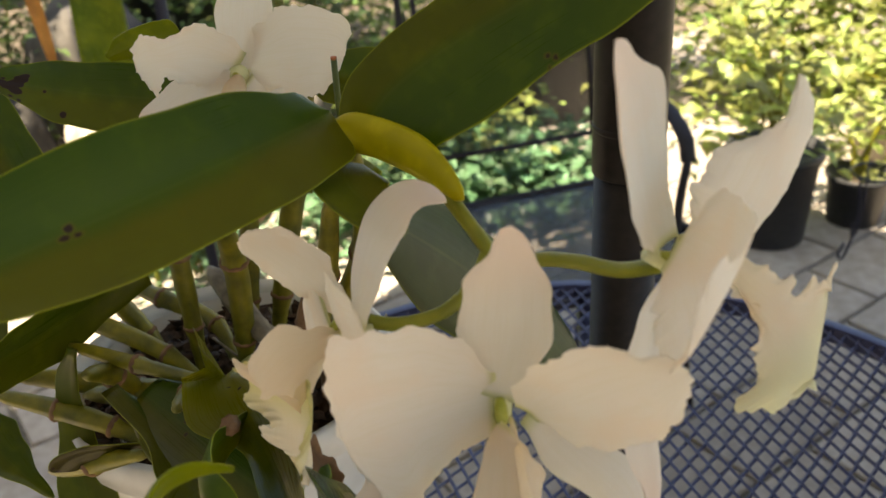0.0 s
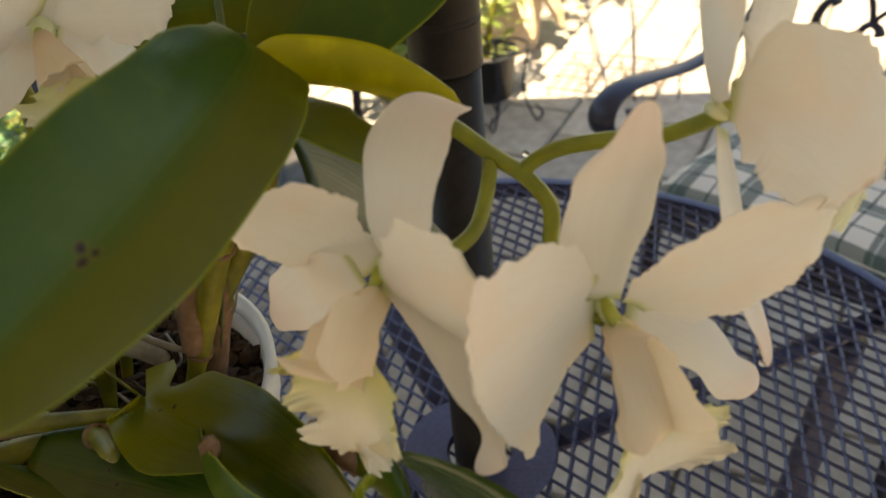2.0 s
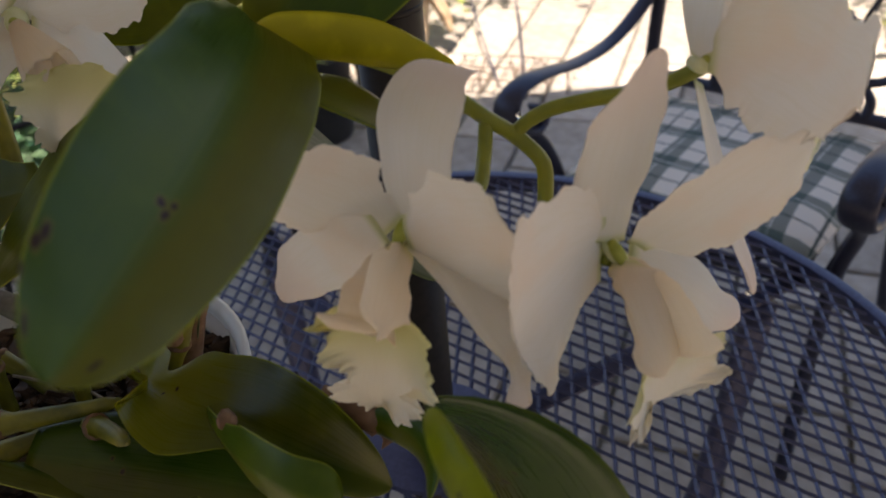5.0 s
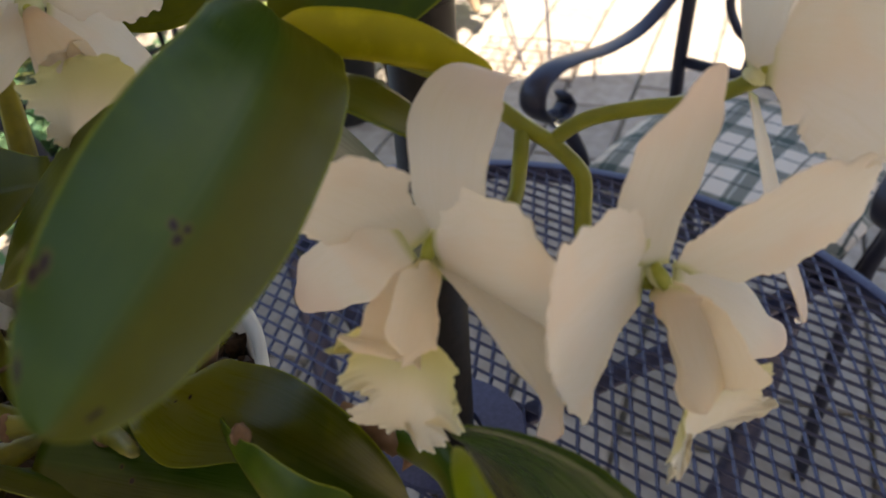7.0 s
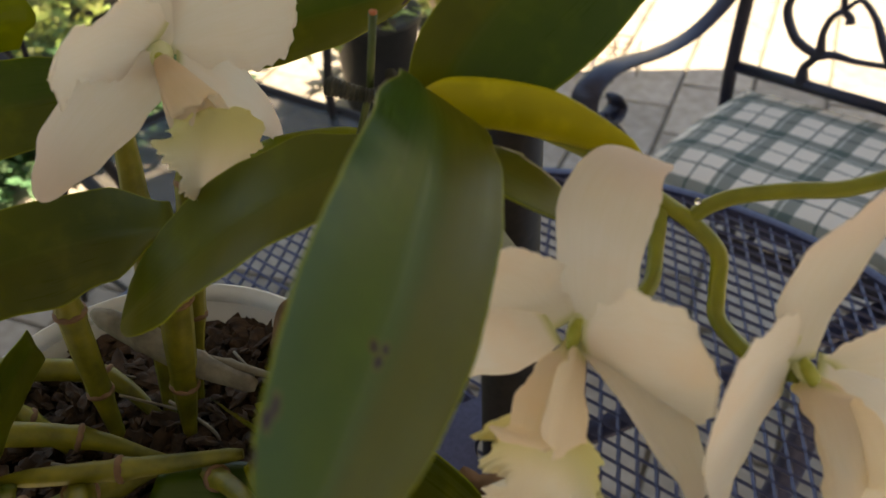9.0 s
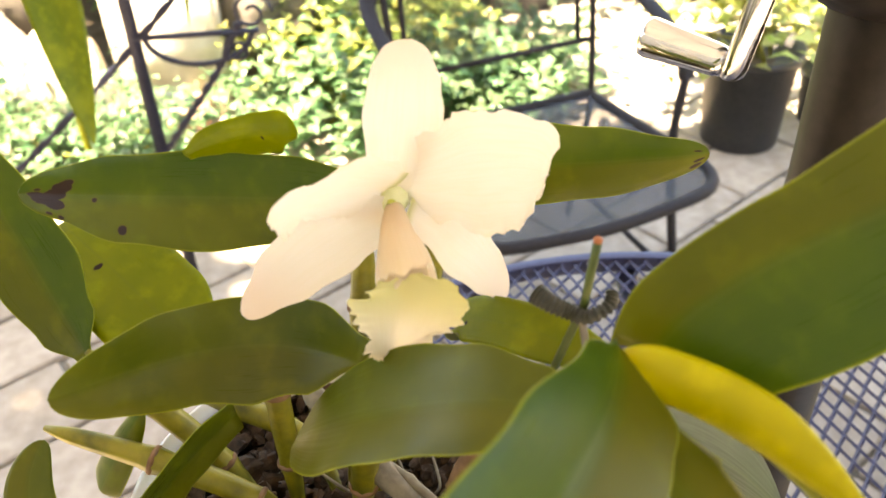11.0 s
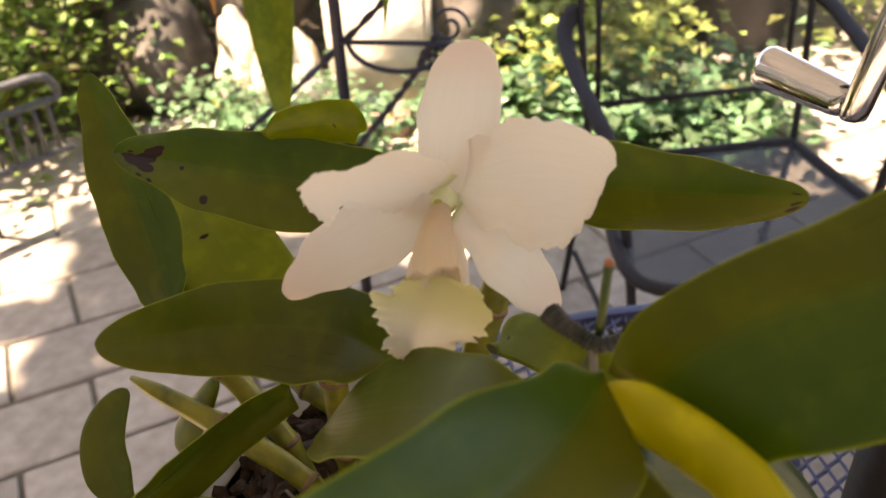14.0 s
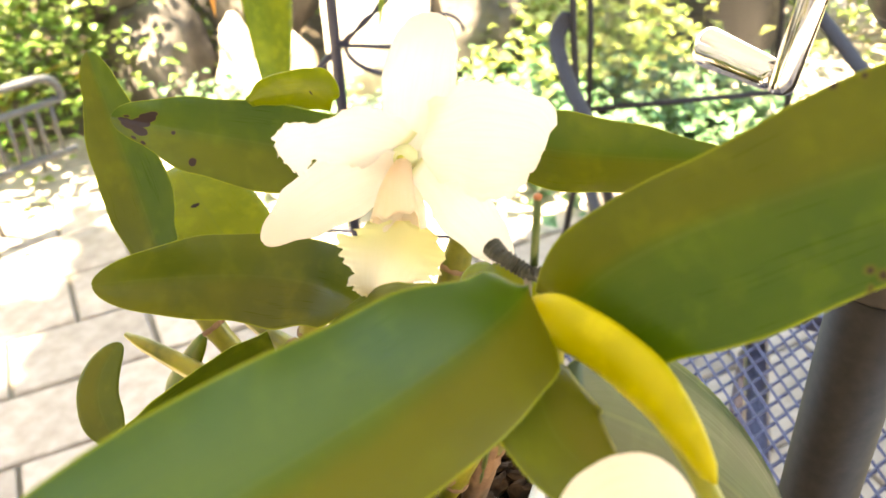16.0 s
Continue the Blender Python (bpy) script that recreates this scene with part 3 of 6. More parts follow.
# ---- umbrella ----
umbrella = thing("patio_umbrella", "tall dark brown umbrella pole standing in the hole of the table", "umbrella", pose(0, 0, 0))
part("lower_pole", lathe(bmesh.new(), [(0.0215, 0.06), (0.0215, 1.078)], 40), POLE_PAINT, umbrella)
part("collar", lathe(bmesh.new(), [(0.0231, 1.0952), (0.0236, 1.0960), (0.0236, 1.0985), (0.0231, 1.0993)], 40), POLE_PAINT, umbrella)
part("upper_pole", lathe(bmesh.new(), [(0.0219, 1.0650), (0.0229, 1.0658), (0.0231, 1.0668), (0.0231, 1.070), (0.0231, 2.32)], 40), POLE_PAINT, umbrella)
part("crank_housing", lathe(bmesh.new(), [(0.0226, 1.196), (0.031, 1.198), (0.036, 1.205), (0.037, 1.22), (0.037, 1.36), (0.033, 1.375), (0.0226, 1.378)], 40), POLE_PAINT, umbrella, "dark rounded crank housing")
arm_top, elbow, grip_end = Vector((-0.034, -0.052, 1.262)), Vector((-0.0505, -0.042, 1.1735)), Vector((-0.0945, -0.0365, 1.178))
handle = part("crank_handle", bevelled(sweep(bmesh.new(), [elbow + (elbow - arm_top).normalized() * 0.006, elbow, arm_top], [0.0062, 0.0068, 0.0068], 8, 0.62), 0.0008, 1), CHROME, umbrella, "polished chrome crank arm")
axis = grip_end - elbow
part("grip", sweep(bmesh.new(), [elbow + axis * s for s in (0.10, 0.13, 0.2, 0.6, 0.92, 0.98, 1.0)], [0.005, 0.0068, 0.0074, 0.0085, 0.0096, 0.009, 0.007], 28), CHROME, handle, "polished tapered chrome grip")
part("axle", sweep(bmesh.new(), [arm_top + Vector((0, 0, -0.004)), Vector((-0.012, -0.018, 1.262))], 0.007, 12), CHROME, umbrella)
base = [(0.0, 0.0), (0.23, 0.0), (0.235, 0.02), (0.21, 0.045), (0.06, 0.07), (0.045, 0.2), (0.022, 0.205)]
part("base", lathe(bmesh.new(), base, 48), POLE_PAINT, umbrella)
bm = bmesh.new()
CANOPY_RADIUS, CANOPY_LOW, CANOPY_HIGH = 1.62, 1.98, 2.42
rings = []
for f in (0.001, 0.35, 0.7, 1.0):
    rings.append([bm.verts.new((CANOPY_RADIUS * f * math.cos(k * math.pi / 4 + math.pi / 8), CANOPY_RADIUS * f * math.sin(k * math.pi / 4 + math.pi / 8), CANOPY_HIGH + (CANOPY_LOW - CANOPY_HIGH) * f ** 1.15)) for k in range(8)])
for a, b in zip(rings, rings[1:]):
    for k in range(8):
        bm.faces.new((a[k], a[(k + 1) % 8], b[(k + 1) % 8], b[k]))
bm.faces.new(rings[0])
part("canopy", bm, CANOPY_CLOTH, umbrella, "dark octagonal cloth canopy", smooth=False)
for k in range(8):
    a = k * math.pi / 4 + math.pi / 8
    part("rib", sweep(bmesh.new(), [(CANOPY_RADIUS * f * math.cos(a), CANOPY_RADIUS * f * math.sin(a), CANOPY_HIGH - 0.012 + (CANOPY_LOW - CANOPY_HIGH) * f ** 1.15) for f in (0.02, 0.35, 0.7, 0.99)], 0.007, 6), PAINT_METAL, umbrella)

# ---- orchid pot ----
POT = Vector((-0.185, -0.195, 0))
pot = thing("flower_pot", "white plastic pot filled with bark, standing on the mesh table", "pot", pose(*POT, 0))
profile = [(0.076, TABLE_TOP + 0.001), (0.079, TABLE_TOP + 0.006), (0.0978, 0.948), (0.0978, 0.966), (0.095, 0.93), (0.083, 0.76), (0.0, 0.75)]
part("pot_body", lathe(bmesh.new(), profile, 48), POT_PLASTIC, pot)
part("rim", lathe(bmesh.new(), [(0.0981, 0.950), (0.104, 0.952), (0.105, 0.974), (0.1015, 0.976), (0.0981, 0.968), (0.0981, 0.950)], 48), POT_PLASTIC, pot)
rnd = random.Random(5)
bm = bmesh.new()
seedling = bmesh.new()
bmesh.ops.create_icosphere(seedling, subdivisions=2, radius=1)
round_verts, round_faces = [v.co.copy() for v in seedling.verts], [[v.index for v in f.verts] for f in seedling.faces]
seedling.free()
for chip in range(1300):
    r, a = 0.093 * math.sqrt(rnd.random()), rnd.uniform(0, 6.283)
    place = pose(POT.x + r * math.cos(a), POT.y + r * math.sin(a), 0.943 + rnd.uniform(-0.006, 0.016) + 0.012 * (1 - (r / 0.09) ** 2), rnd.uniform(-50, 50), rnd.uniform(-50, 50), rnd.uniform(0, 360))
    size = rnd.uniform(0.0022, 0.0058)
    long, flat = rnd.uniform(1.1, 2.4), rnd.uniform(0.35, 0.7)
    verts = []
    for n in round_verts:
        co = n * size * (1 + 0.55 * noise.noise(n * 1.7 + Vector((chip, 0, 0))) + 0.25 * noise.noise(n * 4.0 + Vector((0, chip, 0))))
        verts.append(bm.verts.new(place @ Vector((co.x * long, co.y, co.z * flat))))
    for f in round_faces:
        bm.faces.new([verts[k] for k in f])
tagged(part("bark_chips", bm, BARK, smooth=False), "reddish brown bark chips filling the plastic pot", "bark", kind="stuff")

# ---- orchid ----
orchid = thing("orchid_plant", "flowering orchid with thick green leaves and large white blooms", "orchid", pose(*POT, 0.95))
ROOT = orchid.matrix_world.copy()
EYE_SIDE = Vector((0.0, -0.6, 0.8))


def on_orchid(name, bm, material, parent=None, label=""):
    bm.transform(ROOT.inverted())
    return part(name, bm, material, parent or orchid, label)


def leaf(spec, top=None, under=None, label="", name="leaf", **more):
    a, b, c, w, roll = spec[:5]
    shape = spec[5] if len(spec) > 5 else (0.35, 0.3, 0.45, 2.2, 2.0)
    bm = blade(a, b, c, abs(w), roll, shape, **{"thick": 0.0024, "along": 30, **more})
    bm.normal_update()
    up = sum((f.normal * f.calc_area() for f in bm.faces if f.material_index == 0), Vector())
    if up.dot(EYE_SIDE) < 0:
        for f in bm.faces:
            f.material_index = 1 - f.material_index
    return on_orchid(name, bm, [top or LEAF_GREEN, under or LEAF_UNDER], None, label)


def broad_leaf(spec, top=None, under=None, label="", name="leaf", seed=1, **more):
    """A thick leaf or sheath with a keel, its two sides of their own width."""
    bm = petal(*spec, **{"thick": 0.0024, "teeth": 0.0, "ripple": 0.0005, "along": 44, "across": 20, "seed": seed, "crease": 0.03, "keel": 1.2, "faces": 2, **more})
    bm.normal_update()
    up = sum((f.normal * f.calc_area() for f in bm.faces if f.material_index == 0), Vector())
    if up.dot(EYE_SIDE) < 0:
        for f in bm.faces:
            f.material_index = 1 - f.material_index
    return on_orchid(name, bm, [top or LEAF_GREEN, under or LEAF_UNDER], None, label)


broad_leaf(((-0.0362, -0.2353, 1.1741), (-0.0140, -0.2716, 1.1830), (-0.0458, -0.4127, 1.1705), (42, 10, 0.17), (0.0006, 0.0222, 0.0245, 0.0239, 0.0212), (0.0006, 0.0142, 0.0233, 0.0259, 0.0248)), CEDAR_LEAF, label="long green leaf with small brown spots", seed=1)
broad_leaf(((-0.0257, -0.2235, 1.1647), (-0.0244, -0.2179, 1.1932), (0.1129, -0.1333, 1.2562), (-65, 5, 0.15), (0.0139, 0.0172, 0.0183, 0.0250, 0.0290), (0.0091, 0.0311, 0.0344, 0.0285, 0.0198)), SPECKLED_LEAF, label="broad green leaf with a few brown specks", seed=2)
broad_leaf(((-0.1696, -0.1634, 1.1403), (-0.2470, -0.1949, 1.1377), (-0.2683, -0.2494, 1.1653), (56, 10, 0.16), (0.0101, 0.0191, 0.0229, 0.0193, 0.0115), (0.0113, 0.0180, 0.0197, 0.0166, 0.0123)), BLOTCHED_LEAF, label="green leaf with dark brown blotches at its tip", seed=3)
broad_leaf(((-0.1357, -0.2188, 1.1062), (-0.2146, -0.1963, 1.0822), (-0.2133, -0.2981, 1.1241), (31, 30, 0.15), (0.0006, 0.0185, 0.0243, 0.0200, 0.0170), (0.0105, 0.0197, 0.0202, 0.0187, 0.0148)), OLIVE_LEAF, seed=4)
broad_leaf(((-0.0428, -0.2400, 1.1443), (-0.0664, -0.2556, 1.1683), (-0.1554, -0.2421, 1.0790), (35, -18, 0.14), (0.0083, 0.0145, 0.0186, 0.0202, 0.0241), (0.0072, 0.0124, 0.0183, 0.0230, 0.0240)), OLIVE_LEAF, seed=5)
broad_leaf(((-0.2896, -0.2332, 1.0580), (-0.3255, -0.2190, 1.0744), (-0.3730, -0.2095, 1.1590), (44, 2, 0.16), (0.0058, 0.0165, 0.0229, 0.0220, 0.0148), (0.0027, 0.0170, 0.0256, 0.0218, 0.0155)), seed=6)
broad_leaf(((-0.2231, -0.2044, 1.1699), (-0.2001, -0.1911, 1.1830), (-0.1818, -0.1851, 1.1790), (65, 6, 0.16), (0.0040, 0.0089, 0.0156, 0.0167, 0.0078), (0.0024, 0.0074, 0.0087, 0.0095, 0.0116)), YELLOW_LEAF, YELLOW_LEAF, label="small rounded yellow-green leaf", seed=7)
broad_leaf(((-0.1433, -0.1284, 1.1510), (-0.1258, -0.1190, 1.1404), (-0.0484, -0.0782, 1.1493), (115, -12, 0.16), (0.0085, 0.0158, 0.0192, 0.0170, 0.0134), (0.0084, 0.0150, 0.0180, 0.0148, 0.0100)), TIPPED_LEAF, TIPPED_LEAF, label="olive green leaf with a brown-spotted tip", seed=8)
leaf(((-0.0236, -0.2401, 1.1549), (-0.0078, -0.2740, 1.1607), (0.0153, -0.2548, 1.1398), 0.0177, 13, (0.35, 0.382, 0.368, 2.2, 2.0)), OLIVE_LEAF, seed=9)
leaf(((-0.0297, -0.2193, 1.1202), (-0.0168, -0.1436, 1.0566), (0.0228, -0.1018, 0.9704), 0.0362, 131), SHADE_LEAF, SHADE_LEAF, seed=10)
leaf(((-0.2502, -0.2020, 1.0484), (-0.3045, -0.1914, 1.0702), (-0.3588, -0.1808, 1.0800), 0.0290, 10), YELLOW_LEAF, YELLOW_LEAF, label="yellow-green leaf lit through from behind", seed=11)
leaf(((-0.0467, -0.1953, 1.1276), (-0.1250, -0.1752, 1.1145), (-0.1128, -0.1873, 1.1035), 0.0104, 31, (0.35, 0.206, 0.435, 2.2, 2.0)), YELLOW_LEAF, seed=12)
leaf(((-0.2518, -0.2961, 1.0015), (-0.2916, -0.2976, 1.0141), (-0.2960, -0.2653, 1.0267), 0.0112, 5, (0.35, 0.282, 0.488, 2.2, 2.0)), OLIVE_LEAF, seed=13)
leaf(((-0.2906, -0.2516, 0.9763), (-0.2886, -0.2483, 0.9841), (-0.2684, -0.2287, 1.0261), 0.0111, 147, (0.35, 0.259, 0.378, 2.2, 2.0)), seed=14)
broad_leaf(((-0.2096, -0.2234, 1.0486), (-0.2198, -0.2897, 1.0365), (-0.1893, -0.3526, 1.0532), (93, 24, 0.12), (0.0111, 0.0149, 0.0239, 0.0217, 0.0176), (0.0102, 0.0166, 0.0197, 0.0181, 0.0153)), OLIVE_LEAF, OLIVE_LEAF, seed=15)
broad_leaf(((-0.0982, -0.2672, 1.0375), (-0.0976, -0.2630, 1.0375), (0.0018, -0.3195, 1.0277), (27, -95, 0.26), (0.0340, 0.0087, 0.0211, 0.0253, 0.0255), (0.0288, 0.0240, 0.0265, 0.0093, 0.0135)), TORN_LEAF, TORN_LEAF, label="glossy olive green leaf with a torn edge", seed=16)
leaf(((0.0177, -0.3217, 1.0683), (0.0715, -0.3476, 1.0532), (0.0476, -0.3164, 0.8998), 0.0440, 40, (0.3, 0.251, 0.234, 2.2, 2.0)), LOW_SHADED_LEAF, LOW_SHADED_LEAF, seed=17)
broad_leaf(((-0.1581, -0.2896, 1.0253), (-0.0780, -0.2980, 0.9851), (-0.0819, -0.3040, 0.9906), (194, 30, 0.12), (0.0094, 0.0078, 0.0179, 0.0269, 0.0242), (0.0006, 0.0174, 0.0167, 0.0194, 0.0205)), LOW_SHADED_LEAF, seed=18)
leaf(((-0.1460, -0.2834, 1.0205), (-0.0920, -0.2890, 1.0120), (-0.0379, -0.2923, 0.9935), 0.0235, 153, (0.5, 0.35, 0.6, 2.2, 2.0)), LOW_SHADED_LEAF, seed=38)
leaf(((-0.0119, -0.2974, 1.0416), (0.0245, -0.3207, 1.0618), (0.0155, -0.3399, 1.0424), 0.0075, 114, (0.4, 0.312, 0.499, 2.2, 2.0)), seed=19)
broad_leaf(((-0.1958, -0.2872, 1.0341), (-0.2294, -0.2878, 0.9683), (-0.1647, -0.3205, 0.9179), (-27, 31, 0.06), (0.0026, 0.0041, 0.0118, 0.0165, 0.0179), (0.0031, 0.0094, 0.0098, 0.0158, 0.0179)), OLIVE_LEAF, OLIVE_LEAF, seed=20)
bm = bmesh.new()
fold = curve_points([(-0.0350, -0.2362, 1.1662), (-0.0235, -0.2345, 1.1672), (-0.0080, -0.2335, 1.1655), (0.0080, -0.2350, 1.1622), (0.0230, -0.2400, 1.1580), (0.0368, -0.2475, 1.1545)], 8)
girth = [0.0042 + 0.0043 * math.sin(math.pi / 2 * min(1, k / 9)) - 0.0062 * max(0.0, (k - 22) / 18) ** 1.4 for k in range(len(fold))]
sweep(bm, fold, [g * f for g, f in zip(girth, [1] * (len(fold) - 2) + [0.7, 0.25])], 20, 0.62, lift=(0.3, 0.25, 0.9))
layer = bm.loops.layers.uv.new("blade")
place = {v: (i // 20 / (len(fold) - 1), 0.5 + 0.44 * math.sin(2 * math.pi * (i % 20) / 20)) for i, v in enumerate(bm.verts)}
for f in bm.faces:
    for loop in f.loops:
        loop[layer].uv = place[loop.vert]
on_orchid("sheath", bm, SHEATH_SKIN, None, "yellowed flower sheath with brown edges")

broad_leaf(((-0.0775, -0.2664, 1.0256), (-0.0391, -0.3542, 1.0688), (-0.0121, -0.3413, 1.0483), (93, 18, 0.22), (0.0050, 0.0080, 0.0127, 0.0139, 0.0116), (0.0026, 0.0047, 0.0111, 0.0110, 0.0120)), LEAF_GREEN, LEAF_GREEN, seed=32)
leaf(((0.0205, -0.3616, 1.1053), (0.0201, -0.4012, 1.1411), (0.0406, -0.4114, 1.0972), 0.0070, 112, (0.15, 0.631, 0.543, 2.2, 2.0)), YELLOW_LEAF, YELLOW_LEAF, label="narrow young yellow-green leaf", seed=34)
broad_leaf(((-0.2135, -0.3297, 1.0287), (-0.1915, -0.3576, 1.0303), (-0.1626, -0.3366, 0.9840), (190, 6, 0.12), (0.0070, 0.0104, 0.0112, 0.0078, 0.0030), (0.0032, 0.0076, 0.0172, 0.0143, 0.0066)), OLIVE_LEAF, seed=33)
broad_leaf(((-0.1158, -0.2686, 0.9828), (-0.1621, -0.3161, 1.0096), (-0.1745, -0.3259, 0.9872), (100, 7, 0.18), (0.0033, 0.0043, 0.0081, 0.0066, 0.0100), (0.0034, 0.0038, 0.0048, 0.0064, 0.0090)), DRYING_LEAF, DRYING_LEAF, label="drying olive leaf with a shrivelled brown end", seed=39)


def cane(points, radii, material=None, label="", name="cane"):
    """A jointed orchid cane: ribs along it and rings at its joints."""
    path = curve_points(points, 8)
    n = len(path)
    bm = bmesh.new()
    thick = [radii[0] + (radii[1] - radii[0]) * math.sin(math.pi * min(1, i / (n - 1) * 1.15)) + (0.0009 if i % 8 == 0 else 0.0) for i in range(n)]
    thick[0], thick[1], thick[-1] = thick[0] * 0.35, thick[1] * 0.8, thick[-1] * 0.5
    sweep(bm, path, thick, 16)
    for i, v in enumerate(bm.verts):
        c = path[min(i // 16, n - 1)]
        v.co = c + (v.co - c) * (1.06 if i % 2 else 0.94)
    stalk = on_orchid(name, bm, material or CANE_SKIN, None, label)
    if name == "cane":
        for i in range(8, n - 4, 8):
            step = (path[i + 1] - path[i - 1]).normalized() * 0.0016
            ring = sweep(bmesh.new(), [path[i] - step * 1.4, path[i] - step, path[i], path[i] + step * 0.6], [thick[i] * f for f in (0.9, 1.10, 1.14, 0.95)], 16)
            on_orchid("joint", ring, BROWN_HUSK, stalk, "brown scarred joint")
    return stalk


CANES = [
    ((-0.2043, -0.2833, 1.0317), (-0.1566, -0.2756, 1.0304), (-0.1102, -0.2675, 1.0307)),
    ((-0.2532, -0.3106, 0.9985), (-0.2149, -0.2950, 0.9913), (-0.1821, -0.2841, 0.9842), (-0.1610, -0.2743, 0.9705)),
    ((-0.1987, -0.3182, 0.9711), (-0.1650, -0.3100, 0.9860), (-0.1300, -0.3006, 0.9997)),
    ((-0.2230, -0.2747, 0.9842), (-0.1859, -0.2598, 0.9919), (-0.1553, -0.2490, 0.9997)),
    ((-0.306, -0.2583, 1.0232), (-0.255, -0.240, 1.008), (-0.205, -0.225, 0.990), (-0.165, -0.220, 0.965)),
    ((-0.300, -0.190, 1.002), (-0.255, -0.185, 0.995), (-0.210, -0.180, 0.985), (-0.175, -0.195, 0.960)),
    ((-0.1339, -0.2247, 1.1050), (-0.150, -0.205, 1.06), (-0.160, -0.20, 1.00), (-0.165, -0.205, 0.95)),
    ((-0.1702, -0.1637, 1.1380), (-0.175, -0.165, 1.08), (-0.178, -0.175, 1.01), (-0.18, -0.19, 0.95)),
    ((-0.0454, -0.2300, 1.1350), (-0.080, -0.205, 1.07), (-0.110, -0.195, 1.00), (-0.130, -0.195, 0.95)),
    ((-0.0300, -0.2280, 1.1550), (-0.065, -0.190, 1.08), (-0.100, -0.180, 1.02), (-0.120, -0.178, 0.95)),
    ((-0.2899, -0.2331, 1.0603), (-0.265, -0.225, 1.03), (-0.235, -0.215, 0.99), (-0.215, -0.21, 0.95)),
    ((-0.1959, -0.2068, 1.0946), (-0.2, -0.205, 1.05), (-0.2, -0.205, 1.0), (-0.195, -0.21, 0.95)),
    ((-0.0966, -0.3000, 1.0400), (-0.120, -0.275, 1.025), (-0.145, -0.255, 1.00), (-0.165, -0.240, 0.95)),
    ((-0.1613, -0.3036, 1.0400), (-0.175, -0.280, 1.02), (-0.19, -0.26, 0.99), (-0.195, -0.245, 0.95)),
    ((-0.2518, -0.2961, 1.0015), (-0.24, -0.275, 0.99), (-0.225, -0.255, 0.975), (-0.21, -0.24, 0.95)),
    ((-0.1437, -0.1300, 1.1450), (-0.155, -0.145, 1.08), (-0.165, -0.16, 1.01), (-0.17, -0.175, 0.95)),
]
for k, points in enumerate(CANES):
    cane(points, (0.0030, 0.0042) if k in (0, 12) else (0.0032, 0.0060 if k % 3 else 0.0070))
cane(((-0.205, -0.181, 1.030), (-0.1794, -0.1872, 1.0190), (-0.1538, -0.1938, 1.0077), (-0.1257, -0.1989, 0.9980)), (0.0045, 0.0070), DRY_HUSK, "dry grey papery cane husk", "husk")
cane(((-0.0916, -0.1850, 1.05), (-0.104, -0.181, 1.01), (-0.120, -0.176, 0.95)), (0.006, 0.0075), BROWN_HUSK, "dry brown papery cane husk", "husk")
leaf(((-0.0275, -0.2930, 1.0420), (-0.0070, -0.3015, 1.0560), (0.0130, -0.3110, 1.0400), 0.0085, 110, (0.5, 0.3, 0.6, 2.2, 2.0)), BROWN_HUSK, BROWN_HUSK, "torn dry brown bract", "bract", lobed=0.3, ruffle=0.12, waves=4, wavy=0.3, across=16, seed=41)
cane(((-0.1700, -0.1880, 1.0120), (-0.1400, -0.1905, 1.0040), (-0.1080, -0.1960, 0.9990)), (0.0012, 0.0028), DRY_HUSK, "dry grey papery cane husk", "husk")
cane(((-0.1024, -0.1939, 1.0481), (-0.1059, -0.1981, 1.0267), (-0.1094, -0.2024, 1.0053)), (0.005, 0.0072), BROWN_HUSK, "dry brown papery cane husk", "husk")
cane(((-0.0600, -0.3000, 1.0462), (-0.0570, -0.3008, 1.0480), (-0.0540, -0.3015, 1.0490)), (0.0022, 0.0040), BROWN_HUSK, "dry brown stub of a cut leaf", "leaf_stub")
for k in range(9):
    a, r = rnd.uniform(0, 6.28), rnd.uniform(0.02, 0.08)
    p = POT + Vector((r * math.cos(a), r * math.sin(a), 0.95))
    q = p + Vector((rnd.uniform(-0.03, 0.03), rnd.uniform(-0.03, 0.03), rnd.uniform(0.02, 0.05)))
    on_orchid("root", sweep(bmesh.new(), curve_points([p, (p + q) / 2 + Vector((0.012, -0.008, 0.006)), q], 6), 0.0009, 6), DRY_HUSK)


# ---- flower stems and blooms ----
def stem(name, points, radius):
    return on_orchid(name, sweep(bmesh.new(), curve_points(points, 8), radius, 14), STEM_SKIN)


stem("flower_stem", [(0.0, -0.232, 1.158), (0.022, -0.238, 1.150), (0.036, -0.243, 1.142), (0.046, -0.246, 1.1350), (0.0560, -0.2465, 1.1275), (0.0640, -0.2510, 1.1205), (0.0660, -0.2540, 1.1155), (0.0655, -0.2590, 1.1060), (0.0660, -0.2660, 1.0990), (0.0745, -0.2850, 1.0990), (0.0820, -0.2985, 1.1070)], 0.0030)
stem("flower_stem", [(0.0455, -0.2465, 1.1335), (0.0440, -0.254, 1.124), (0.0400, -0.270, 1.1185), (0.028, -0.283, 1.117), (0.0165, -0.2895, 1.1195)], 0.0027)
stem("flower_stem", [(0.0555, -0.2462, 1.1278), (0.0610, -0.2455, 1.1325), (0.070, -0.246, 1.137), (0.085, -0.249, 1.141), (0.102, -0.2525, 1.144), (0.1195, -0.2555, 1.1525)], 0.0028)
